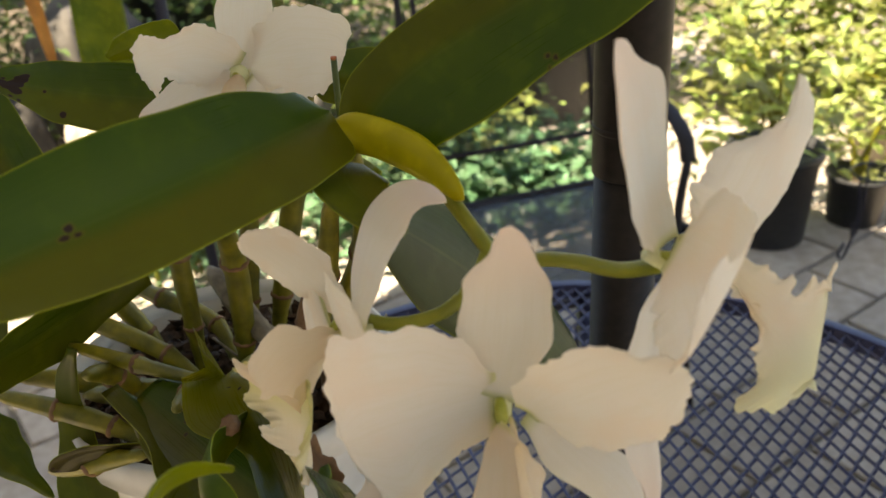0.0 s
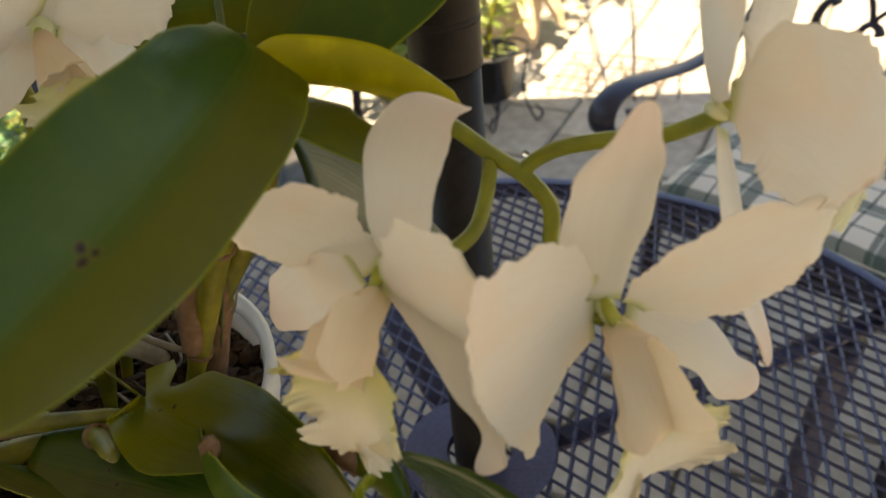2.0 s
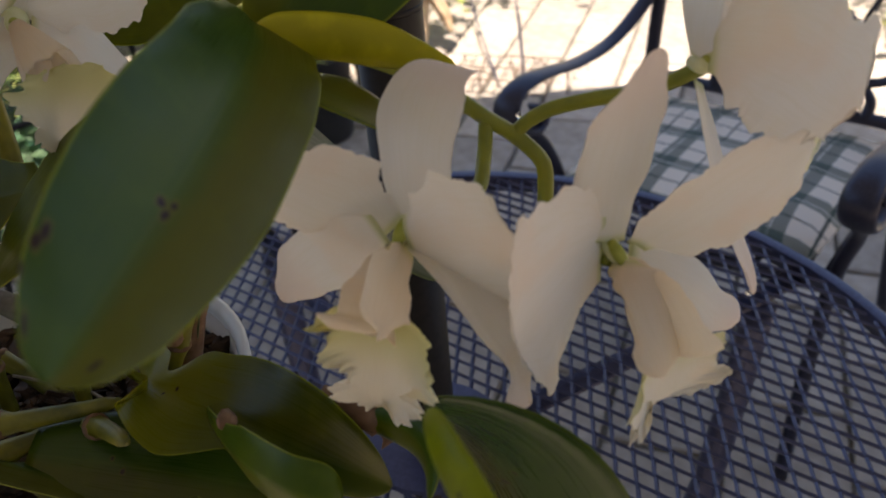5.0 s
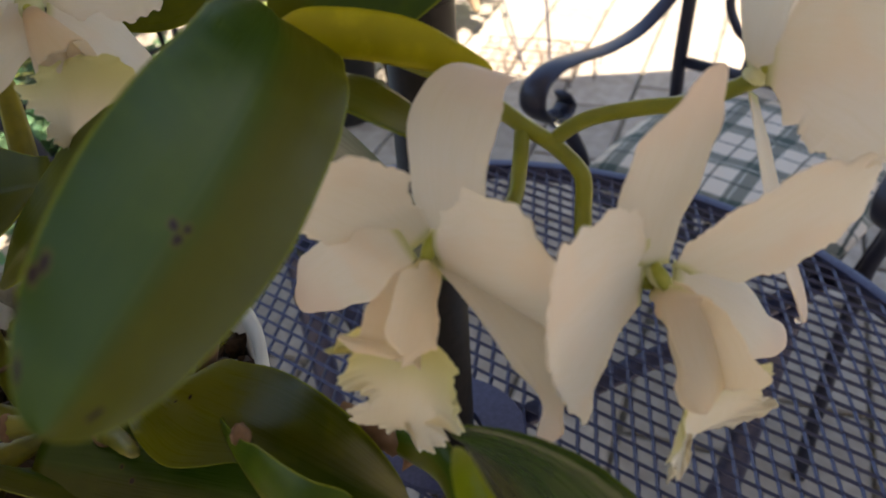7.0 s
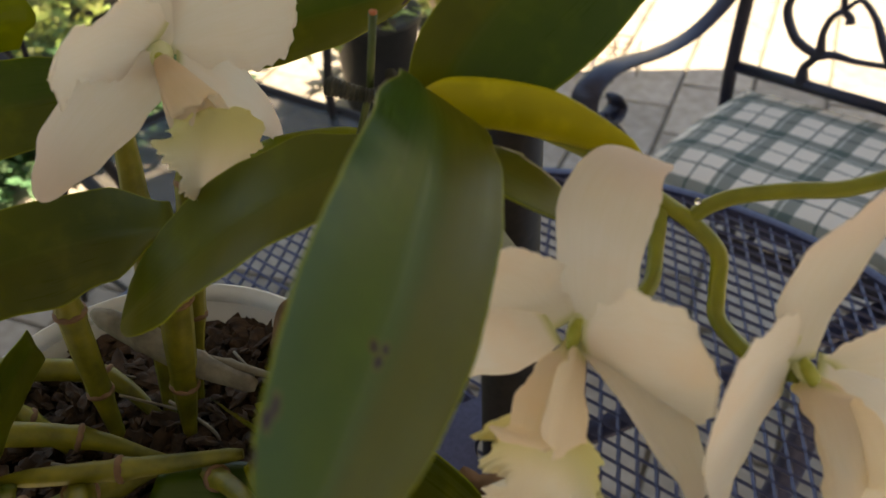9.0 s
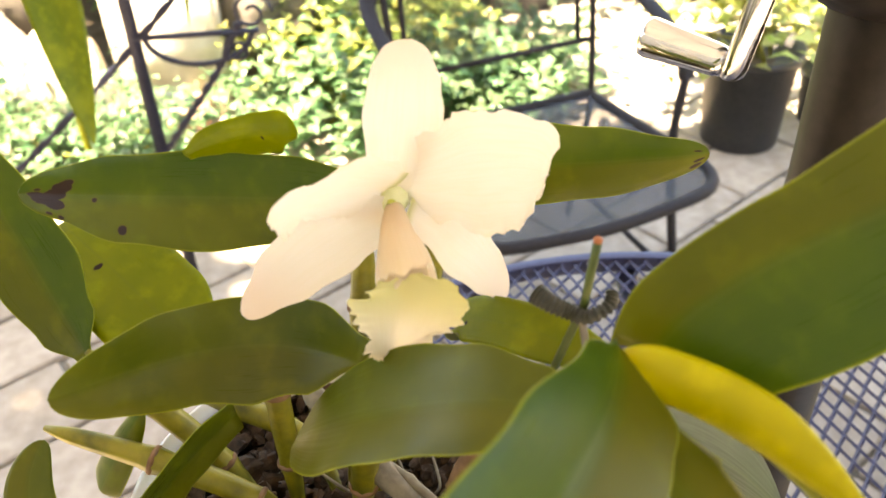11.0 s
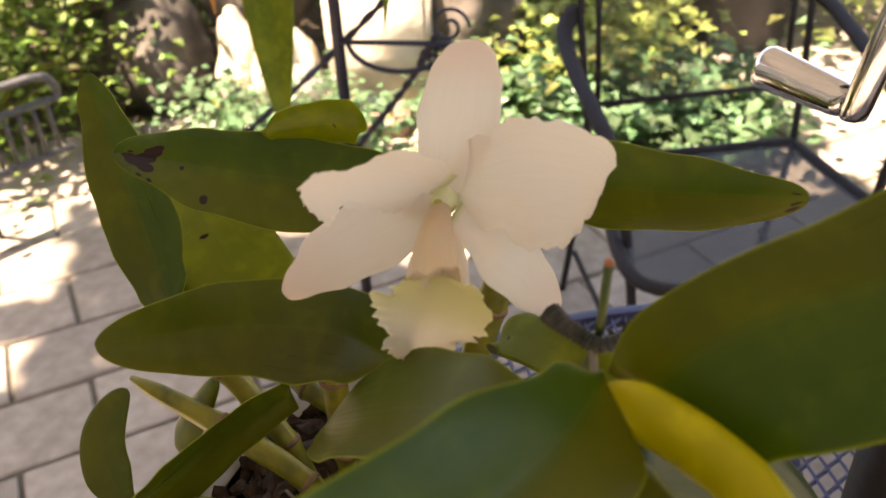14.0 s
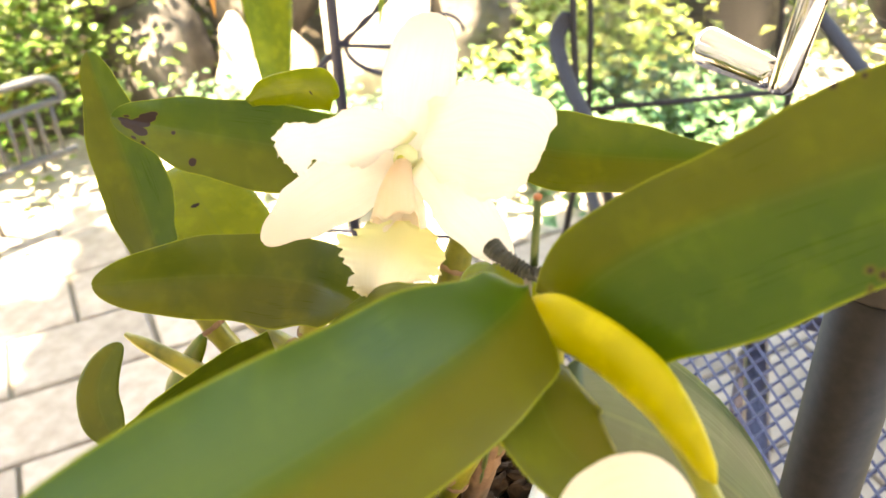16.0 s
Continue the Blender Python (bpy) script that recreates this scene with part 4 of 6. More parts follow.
for p, r in (((0.0575, -0.2465, 1.1355), 0.0012), ((0.0655, -0.2545, 1.1165), 0.0011), ((0.0452, -0.2500, 1.1315), 0.0008), ((0.1318, -0.2930, 1.0835), 0.0011)):
    bm = bmesh.new()
    bmesh.ops.create_uvsphere(bm, u_segments=14, v_segments=10, radius=r, matrix=Matrix.Translation(p))
    tagged(part("water_drop", bm, DEW), "clear water drop clinging to the orchid", "water drop", group="water drops")


def bloom(label, heart, petals, mouth=None, opening=0.011, skirt=None, lobes=(), seed=0, base=0.0030, skirt_skin=None):
    """One flower in the pose it has: sepals, petals and a lip. The lip rolls its side lobes round the column, as a tube where opening is given, and spreads into a frilled skirt."""
    flower = new("flower")
    flower.empty_display_size = 0.02
    flower.parent = orchid
    flower.matrix_basis = ROOT.inverted() @ Matrix.Translation(heart)
    flower["label"] = label
    inverse = Matrix.Translation(-Vector(heart))

    def add(name, bm, material, note="", holder=None):
        bm.transform(inverse)
        return part(name, bm, material, holder or flower, note)

    for k, (name, a, b, c, turn, left, right) in enumerate(petals):
        frilled = name == "petal"
        add(name, petal(a, b, c, turn, left, right, teeth=0.0015 if frilled else 0.0003, pitch=0.0066 if frilled else 0.014, deep=0.0016 if frilled else 0.0, ripple=0.0008 if frilled else 0.0005, seed=seed * 10 + k), PETAL_WHITE if frilled else SEPAL_WHITE)
    h = Vector(heart)
    if mouth is not None:
        m = Vector(mouth)
        along = (m - h).normalized()
        if opening:
            line = curve_points([h, h + (m - h) * 0.5 + Vector((0, -0.0015, 0.0015)), m], 8)
            n, sides = len(line), 36
            bm = bmesh.new()
            uv = bm.loops.layers.uv.new("blade")
            sweep(bm, line, [0.0028 + (opening - 0.0028) * (i / (n - 1)) ** 0.85 for i in range(n)], sides, 0.9, caps=False, lift=(0, 0, 1))
            index, turn = {}, {}
            for i, v in enumerate(bm.verts):
                index[v], turn[v] = i // sides / (n - 1), i % sides / sides
                a = 2 * math.pi * turn[v]
                v.co += along * index[v] ** 3 * opening * (0.22 * math.sin(3 * a + seed) + 0.10 * math.sin(8 * a) + 0.05 * math.sin(17 * a))
            for f in bm.faces:
                for loop in f.loops:
                    loop[uv].uv = (index[loop.vert], turn[loop.vert])
            bmesh.ops.solidify(bm, geom=bm.faces[:], thickness=0.0008)
            add("lip", bm, TUBE_SKIN, "peach-tinted tube of the lip")
        column = sweep(bmesh.new(), [h + along * s + Vector((0, -0.0012, 0.0022)) for s in (-0.004, -0.001, 0.002, 0.0045, 0.0064)], [0.0014, 0.0022, 0.0023, 0.0018, 0.0008], 14)
        add("column", column, COLUMN_SKIN, "yellow-green column")
        back = sweep(bmesh.new(), [h - along * s for s in (-0.003, 0.0, 0.003, 0.006, 0.010)], [base * f for f in (0.63, 0.95, 1.0, 0.9, 0.68)], 18)
        add("flower_base", back, BASE_SKIN)
        for k, (a, b, c, w, roll, shape) in enumerate(lobes):
            if isinstance(w, tuple):
                add("side_lobe", petal(a, b, c, w, roll, shape, thick=0.0009, teeth=0.0006, pitch=0.007, ripple=0.0009, seed=seed * 10 + 20 + k, crease=0.0), TUBE_SKIN)
                continue
            bow = 0.5
            test = blade(a, b, c, w, roll, shape, along=4, across=4)
            test.normal_update()
            if sum((f.normal * f.calc_area() for f in test.faces if f.material_index == 0), Vector()).dot(EYE_SIDE) > 0:
                bow = -0.5
            test.free()
            add("side_lobe", blade(a, b, c, w, roll, shape, cup=bow, thick=0.0009, ruffle=0.04, waves=3, fringe=0.006, along=30, across=16, seed=seed * 10 + 20 + k), TUBE_SKIN)
    if skirt is not None:
        a, b, c, turn, left, right = skirt
        add("skirt", petal(a, b, c, turn, left, right, thick=0.0009, teeth=0.0034, pitch=0.0052, deep=0.0056, ripple=0.0018, along=90, across=36, seed=seed * 10 + 9, crease=0.0), skirt_skin or LIP_SKIN, "cream frilled skirt of the lip with a yellow throat")
    return flower


bloom("white orchid bloom facing the garden above the leaves", (-0.136, -0.191, 1.165), [
    ("sepal", (-0.1357, -0.1899, 1.1653), (-0.1334, -0.1846, 1.2039), (-0.1417, -0.1638, 1.2167), (154, 1, 0.01), (0.0035, 0.0102, 0.0149, 0.0133, 0.0099), (0.0063, 0.0116, 0.0139, 0.0129, 0.0110)),
    ("sepal", (-0.1325, -0.1926, 1.1629), (-0.1594, -0.2073, 1.1565), (-0.1718, -0.2400, 1.1333), (66, -1, 0.18), (0.0063, 0.0107, 0.0141, 0.0124, 0.0079), (0.0065, 0.0114, 0.0147, 0.0122, 0.0085)),
    ("sepal", (-0.1293, -0.1912, 1.1648), (-0.1083, -0.1819, 1.1542), (-0.1009, -0.1658, 1.1161), (142, -8, 0.01), (0.0068, 0.0105, 0.0155, 0.0131, 0.0084), (0.0079, 0.0124, 0.0134, 0.0092, 0.0084)),
    ("petal", (-0.1356, -0.1896, 1.1716), (-0.1469, -0.2192, 1.1860), (-0.1553, -0.2370, 1.1790), (118, 7, 0.12), (0.0132, 0.0171, 0.0155, 0.0102, 0.0261), (0.0085, 0.0174, 0.0244, 0.0173, 0.0308)),
    ("petal", (-0.1362, -0.1868, 1.1702), (-0.1011, -0.1742, 1.1835), (-0.0878, -0.1620, 1.1745), (109, -4, -0.12), (0.0060, 0.0174, 0.0234, 0.0219, 0.0212), (0.0074, 0.0162, 0.0231, 0.0201, 0.0200)),
], (-0.1150, -0.2168, 1.1529), 0.0112, ((-0.1172, -0.2137, 1.1540), (-0.1111, -0.2222, 1.1457), (-0.1182, -0.2244, 1.1250), (34, 34, 0.32), (0.0051, 0.0171, 0.0182, 0.0147, 0.0071), (0.0030, 0.0167, 0.0207, 0.0175, 0.0148)), [
    ((-0.1330, -0.1963, 1.1625), (-0.1245, -0.2085, 1.1660), (-0.1195, -0.2215, 1.1500), 0.0060, 3, (0.35, 0.723, 0.85, 2.6, 2.0)),
    ((-0.1348, -0.1950, 1.1640), (-0.1190, -0.2030, 1.1590), (-0.1088, -0.2150, 1.1465), 0.0060, 179, (0.35, 0.631, 0.85, 2.6, 2.0)),
], 1, 0.0062)
bloom("white orchid bloom with a hooked upper sepal", (0.014, -0.295, 1.120), [
    ("sepal", (0.0207, -0.2962, 1.1181), (0.0136, -0.2748, 1.1732), (0.0419, -0.2659, 1.1620), (176, 2, 0.05), (0.0063, 0.0135, 0.0154, 0.0144, 0.0101), (0.0061, 0.0121, 0.0146, 0.0141, 0.0134)),
    ("petal", (0.0109, -0.2890, 1.1187), (-0.0098, -0.2883, 1.1370), (-0.0269, -0.3011, 1.1487), (116, 1, -0.01), (0.0064, 0.0156, 0.0220, 0.0201, 0.0190), (0.0064, 0.0134, 0.0225, 0.0206, 0.0157)),
    ("petal", (0.0161, -0.3005, 1.1220), (0.0332, -0.3132, 1.1216), (0.0505, -0.3196, 1.1270), (76, 1, 0.07), (0.0104, 0.0230, 0.0287, 0.0292, 0.0274), (0.0097, 0.0221, 0.0304, 0.0271, 0.0282)),
    ("sepal", (0.0191, -0.2943, 1.1195), (0.0485, -0.3307, 1.0986), (0.0512, -0.3271, 1.0715), (168, 10, 0.05), (0.0063, 0.0056, 0.0055, 0.0029, 0.0111), (0.0056, 0.0099, 0.0118, 0.0089, 0.0016)),
    ("sepal", (0.0073, -0.2973, 1.1245), (-0.0136, -0.2841, 1.1098), (-0.0375, -0.2639, 1.0746), (96, -2, 0.05), (0.0059, 0.0107, 0.0135, 0.0106, 0.0067), (0.0054, 0.0095, 0.0128, 0.0127, 0.0072)),
], (0.0029, -0.3248, 1.1057), 0, ((0.0111, -0.3148, 1.1055), (0.0069, -0.3164, 1.0928), (0.0017, -0.3139, 1.0628), (76, 7, 0.71), (0.0051, 0.0127, 0.0202, 0.0168, 0.0152), (0.0166, 0.0246, 0.0201, 0.0129, 0.0138)), [
    ((0.0152, -0.2963, 1.1170), (0.0097, -0.3313, 1.1223), (0.0055, -0.3329, 1.1074), (68, -11, 0.20), (0.0038, 0.0057, 0.0075, 0.0098, 0.0040), (0.0015, 0.0066, 0.0137, 0.0100, 0.0006)),
    ((0.0123, -0.2956, 1.1180), (0.0043, -0.3278, 1.1085), (0.0037, -0.3276, 1.1061), (55, 4, -0.45), (0.0046, 0.0082, 0.0126, 0.0145, 0.0162), (0.0014, 0.0076, 0.0113, 0.0104, 0.0190)),
], 2)
bloom("white orchid bloom with a pointed upper sepal", (0.083, -0.300, 1.109), [
    ("sepal", (0.0795, -0.2998, 1.1140), (0.0810, -0.2894, 1.1331), (0.0907, -0.3055, 1.1811), (31, 13, 0.04), (0.0088, 0.0107, 0.0146, 0.0128, 0.0085), (0.0050, 0.0092, 0.0158, 0.0143, 0.0072)),
    ("petal", (0.0922, -0.2960, 1.1082), (0.1130, -0.3058, 1.1293), (0.1418, -0.2982, 1.1455), (76, -8, -0.16), (0.0019, 0.0147, 0.0192, 0.0213, 0.0127), (0.0076, 0.0161, 0.0207, 0.0215, 0.0123)),
    ("sepal", (0.0888, -0.2951, 1.1069), (0.1232, -0.2848, 1.0754), (0.1338, -0.2837, 1.0627), (132, -15, 0.27), (0.0031, 0.0089, 0.0065, 0.0099, 0.0076), (0.0049, 0.0094, 0.0118, 0.0061, 0.0077)),
    ("petal", (0.0788, -0.2975, 1.1129), (0.0608, -0.3175, 1.1127), (0.0463, -0.3368, 1.1071), (92, -2, 0.05), (0.0160, 0.0190, 0.0246, 0.0395, 0.0321), (0.0099, 0.0265, 0.0356, 0.0382, 0.0446)),
], (0.0960, -0.3191, 1.0899), 0, ((0.0963, -0.3164, 1.0895), (0.0972, -0.3166, 1.0771), (0.0964, -0.3166, 1.0583), (11, -0, 0.40), (0.0119, 0.0136, 0.0241, 0.0209, 0.0304), (0.0106, 0.0180, 0.0276, 0.0284, 0.0296)), [
    ((0.0845, -0.3040, 1.1095), (0.0816, -0.3133, 1.1018), (0.0915, -0.3337, 1.0849), (121, 74, 0.62), (0.0141, 0.0057, 0.0016, 0.0019, 0.0056), (0.0040, 0.0117, 0.0165, 0.0169, 0.0207)),
    ((0.0851, -0.2993, 1.1086), (0.0978, -0.3162, 1.1012), (0.1005, -0.3174, 1.0792), (76, 19, 0.23), (0.0035, 0.0089, 0.0078, 0.0073, 0.0048), (0.0006, 0.0047, 0.0103, 0.0116, 0.0175)),
], 3)
bloom("white orchid bloom turned away on its own stalk", (0.120, -0.256, 1.153), [
    ("sepal", (0.1159, -0.2562, 1.1569), (0.1074, -0.2579, 1.1848), (0.1069, -0.2744, 1.2269), (64, -8, 0.23), (0.0048, 0.0159, 0.0204, 0.0221, 0.0111), (0.0099, 0.0119, 0.0163, 0.0202, 0.0105)),
    ("petal", (0.1203, -0.2532, 1.1532), (0.1437, -0.2363, 1.1531), (0.1442, -0.2237, 1.2082), (81, -1, 0.32), (0.0092, 0.0146, 0.0165, 0.0217, 0.0243), (0.0092, 0.0187, 0.0231, 0.0203, 0.0006)),
    ("petal", (0.1212, -0.2532, 1.1614), (0.1525, -0.2694, 1.1724), (0.1458, -0.3132, 1.1618), (128, -20, -0.19), (0.0123, 0.0243, 0.0297, 0.0278, 0.0259), (0.0006, 0.0173, 0.0180, 0.0150, 0.0250)),
    ("sepal", (0.1186, -0.2522, 1.1466), (0.1192, -0.2880, 1.1186), (0.1327, -0.2952, 1.0842), (47, -15, 0.15), (0.0056, 0.0071, 0.0089, 0.0062, 0.0061), (0.0025, 0.0076, 0.0091, 0.0066, 0.0006)),
], (0.1523, -0.2251, 1.1299), 0, ((0.1328, -0.2505, 1.1541), (0.1523, -0.2598, 1.1420), (0.1658, -0.2523, 1.1227), (85, 79, 0.44), (0.0121, 0.0006, 0.0039, 0.0087, 0.0248), (0.0042, 0.0099, 0.0162, 0.0311, 0.0368)), (), 4, skirt_skin=LIP_BACK)


# ---- stake, tie and tag in the pot ----
stake = thing("plant_stake", "thin green stake with an orange cut end behind the leaves", "stake", pose(-0.0535, -0.2085, 0.95))
bm = sweep(bmesh.new(), [(-0.118, -0.176, 0.95), (-0.075, -0.200, 1.09), (-0.0545, -0.2085, 1.16), (-0.0505, -0.2125, 1.1895)], 0.0014, 10)
bm.transform(stake.matrix_world.inverted())
part("stick", bm, plain("stake_green", (0.04, 0.07, 0.01), (0.08, 0.11, 0.02), 90, 0.5), stake)
bm = sweep(bmesh.new(), [(-0.0505, -0.2125, 1.1893), (-0.0504, -0.2126, 1.1902)], 0.0014, 10)
bm.transform(stake.matrix_world.inverted())
part("cut_end", bm, plain("cut_end", (0.30, 0.09, 0.03), (0.42, 0.14, 0.05), 200, 0.7), stake, "orange cut end")
bm = bmesh.new()
ridged = curve_points([(-0.0690, -0.2140, 1.1640), (-0.0640, -0.2150, 1.1630), (-0.0580, -0.2130, 1.1600), (-0.0520, -0.2120, 1.1590), (-0.0470, -0.2060, 1.1610), (-0.0480, -0.2010, 1.1630)], 8)
sweep(bm, ridged, [0.0030 + (0.0008 if k % 2 else 0) - 0.00004 * k for k in range(len(ridged))], 10)
tagged(part("stem_clip", bm, TIE_RUBBER, smooth=False), "dark ridged rubber clip holding the stem to its stake", "plant clip")
bm = sweep(bmesh.new(), [(-0.0535, -0.2130, 1.1600), (-0.0480, -0.2190, 1.1480), (-0.0470, -0.2200, 1.130)], 0.0013, 6, 0.4)
tagged(part("tie_strip", bm, DRY_HUSK), "pale paper tie strip hanging from the clip", "plant tie")
# ---- chairs ----
PLAID = shader("plaid_cloth", 0.9)[0]
nodes, links, principled = PLAID.node_tree.nodes, PLAID.node_tree.links, PLAID.node_tree.nodes["Principled BSDF"]
uv = nodes.new("ShaderNodeUVMap")
uv.uv_map = "blade"
split = nodes.new("ShaderNodeSeparateXYZ")
links.new(uv.outputs["UV"], split.inputs[0])


def stripes(source, period, low, high):
    """1 inside a stripe that repeats with the period, else 0."""
    wrapped = nodes.new("ShaderNodeMath")
    wrapped.operation = "WRAP"
    wrapped.inputs[1].default_value, wrapped.inputs[2].default_value = period, 0
    links.new(source, wrapped.inputs[0])
    above, below, both = (nodes.new("ShaderNodeMath") for _ in range(3))
    above.operation, below.operation, both.operation = "GREATER_THAN", "LESS_THAN", "MULTIPLY"
    above.inputs[1].default_value, below.inputs[1].default_value = low, high
    links.new(wrapped.outputs[0], above.inputs[0]), links.new(wrapped.outputs[0], below.inputs[0])
    links.new(above.outputs[0], both.inputs[0]), links.new(below.outputs[0], both.inputs[1])
    return both.outputs[0]


def mixed_in(fac, strength, a, b):
    weight = nodes.new("ShaderNodeMath")
    weight.operation = "MULTIPLY"
    weight.inputs[1].default_value = strength
    links.new(fac, weight.inputs[0])
    node = nodes.new("ShaderNodeMix")
    node.data_type = "RGBA"
    links.new(weight.outputs[0], node.inputs["Factor"])
    if isinstance(a, tuple):
        node.inputs[6].default_value = (*a, 1)
    else:
        links.new(a, node.inputs[6])
    node.inputs[7].default_value = (*b, 1)
    return node.outputs[2]


cloth = (0.72, 0.66, 0.57)
for axis_name in ("X", "Y"):
    cloth = mixed_in(stripes(split.outputs[axis_name], 0.115, 0.0, 0.036), 0.72, cloth, (0.02, 0.06, 0.055))
    cloth = mixed_in(stripes(split.outputs[axis_name], 0.115, 0.010, 0.013), 0.8, cloth, (0.6, 0.6, 0.55))
    cloth = mixed_in(stripes(split.outputs[axis_name], 0.115, 0.074, 0.078), 0.9, cloth, (0.03, 0.05, 0.05))
links.new(cloth, principled.inputs["Base Color"])
weave = nodes.new("ShaderNodeTexNoise")
weave.inputs["Scale"].default_value = 900
bumped = nodes.new("ShaderNodeBump")
bumped.inputs["Strength"].default_value, bumped.inputs["Distance"].default_value = 0.4, 0.001
links.new(weave.outputs["Fac"], bumped.inputs["Height"]), links.new(bumped.outputs["Normal"], principled.inputs["Normal"])


def scroll(cx, cz, r, start, turns, sign, y):
    """Points of a flat spiral in the plane of a chair back."""
    out = []
    for k in range(int(26 * turns) + 1):
        f = k / (26 * turns)
        a = start + sign * 2 * math.pi * turns * f
        out.append((cx + r * (1 - 0.78 * f) * math.cos(a), y, cz + r * (1 - 0.78 * f) * math.sin(a)))
    return out


def armchair(at, label):
    """A cast metal armchair; it faces its own -y, its arms begin at y = 0."""
    chair = thing("patio_chair", label, "chair", at, "patio chairs")
    for side in (-1, 1):
        x = 0.29 * side
        path = curve_points([(0.268 * side, 0.51, 0.725), (0.28 * side, 0.44, 0.660), (x, 0.34, 0.620), (x, 0.22, 0.622), (x, 0.11, 0.642), (x, 0.04, 0.650), (x, -0.010, 0.638), (x, -0.022, 0.605), (x, 0.005, 0.572), (x, 0.055, 0.552), (x, 0.082, 0.566), (x, 0.070, 0.590)], 7)
        n = len(path)
        part("armrest", sweep(bmesh.new(), path, [0.017 + 0.010 * min(1, max(0, (i / n - 0.25) * 3)) - 0.008 * max(0, (i / n - 0.75) * 4) for i in range(n)], 12, 0.36, lift=(1, 0, 0)), PAINT_METAL, chair)
        part("front_leg", sweep(bmesh.new(), curve_points([(x, 0.030, 0.565), (0.278 * side, 0.085, 0.50), (0.255 * side, 0.10, 0.40), (0.25 * side, 0.07, 0.20), (0.255 * side, 0.03, 0.0)], 6), 0.0145, 10, 0.8), PAINT_METAL, chair)
        part("back_post", sweep(bmesh.new(), curve_points([(0.262 * side, 0.62, 0.0), (0.262 * side, 0.52, 0.25), (0.264 * side, 0.468, 0.42), (0.266 * side, 0.482, 0.60), (0.262 * side, 0.52, 0.80), (0.245 * side, 0.56, 0.96)], 6), 0.0150, 10, 0.85), PAINT_METAL, chair)
        part("side_rail", sweep(bmesh.new(), [(0.25 * side, 0.06, 0.415), (0.245 * side, 0.46, 0.415)], 0.012, 8), PAINT_METAL, chair)
        for cx, cz, r, start, sign in ((0.07, 0.77, 0.055, 1.9, 1), (0.16, 0.84, 0.05, -0.6, -1)):
            y = 0.477 + 0.11 * (cz - 0.5)
            pts = scroll(cx * side, cz, r, start if side > 0 else math.pi - start, 1.3, sign * side, y)
            part("back_scroll", sweep(bmesh.new(), pts, [0.009 - 0.003 * k / len(pts) for k in range(len(pts))], 8, 0.8), PAINT_METAL, chair)
        # cast branches that rise from a foot on the lower rail: an outer arm, an inner curl and a low arch to the middle
        for name, line, radii in (
            ("back_foot", ((0.146, 0.512), (0.148, 0.540), (0.138, 0.556), (0.126, 0.576)), (0.020, 0.013, 0.012, 0.014)),
            ("outer_branch", ((0.126, 0.572), (0.155, 0.578), (0.184, 0.597), (0.207, 0.640), (0.198, 0.676), (0.180, 0.690), (0.172, 0.682)), (0.012, 0.012, 0.012, 0.012, 0.010, 0.011, 0.014)),
            ("inner_branch", ((0.124, 0.572), (0.130, 0.610), (0.122, 0.644), (0.106, 0.659), (0.090, 0.652), (0.087, 0.641)), (0.014, 0.010, 0.009, 0.009, 0.011, 0.014)),
            ("arch", ((0.130, 0.568), (0.100, 0.578), (0.060, 0.577), (0.0, 0.583)), (0.012, 0.011, 0.008, 0.008)),
            ("crossing_stem", ((0.103, 0.655), (0.110, 0.690), (0.125, 0.740), (0.100, 0.800)), (0.008, 0.008, 0.008, 0.007)),
            ("crossing_stem", ((0.104, 0.662), (0.078, 0.686), (0.045, 0.660), (0.020, 0.620), (0.0, 0.586)), (0.007, 0.007, 0.009, 0.012, 0.010)),
        ):
            pts = curve_points([(0.024 + x * side, 0.477 + 0.11 * (z - 0.5), z) for x, z in line], 8)
            steps = [min(k / 8, len(radii) - 1.001) for k in range(len(pts))]
            part(name, sweep(bmesh.new(), pts, [radii[int(f)] + (radii[int(f) + 1] - radii[int(f)]) * (f % 1) for f in steps], 10, 0.7, lift=(0, 1, 0.1)), PAINT_METAL, chair)
    part("back_rail", sweep(bmesh.new(), [(-0.262, 0.474, 0.508), (0.262, 0.474, 0.508)], 0.013, 10), PAINT_METAL, chair)
    part("top_rail", sweep(bmesh.new(), curve_points([(-0.245, 0.56, 0.955), (-0.1, 0.575, 0.99), (0.1, 0.575, 0.99), (0.245, 0.56, 0.955)], 6), 0.014, 10), PAINT_METAL, chair)
    part("front_rail", sweep(bmesh.new(), curve_points([(-0.25, 0.06, 0.415), (0, 0.035, 0.415), (0.25, 0.06, 0.415)], 6), 0.012, 8), PAINT_METAL, chair)
    for k in range(7):
        x = -0.21 + 0.07 * k
        part("seat_slat", sweep(bmesh.new(), [(x, 0.05, 0.417), (x, 0.465, 0.417)], 0.011, 6, 0.4), PAINT_METAL, chair)
    return chair


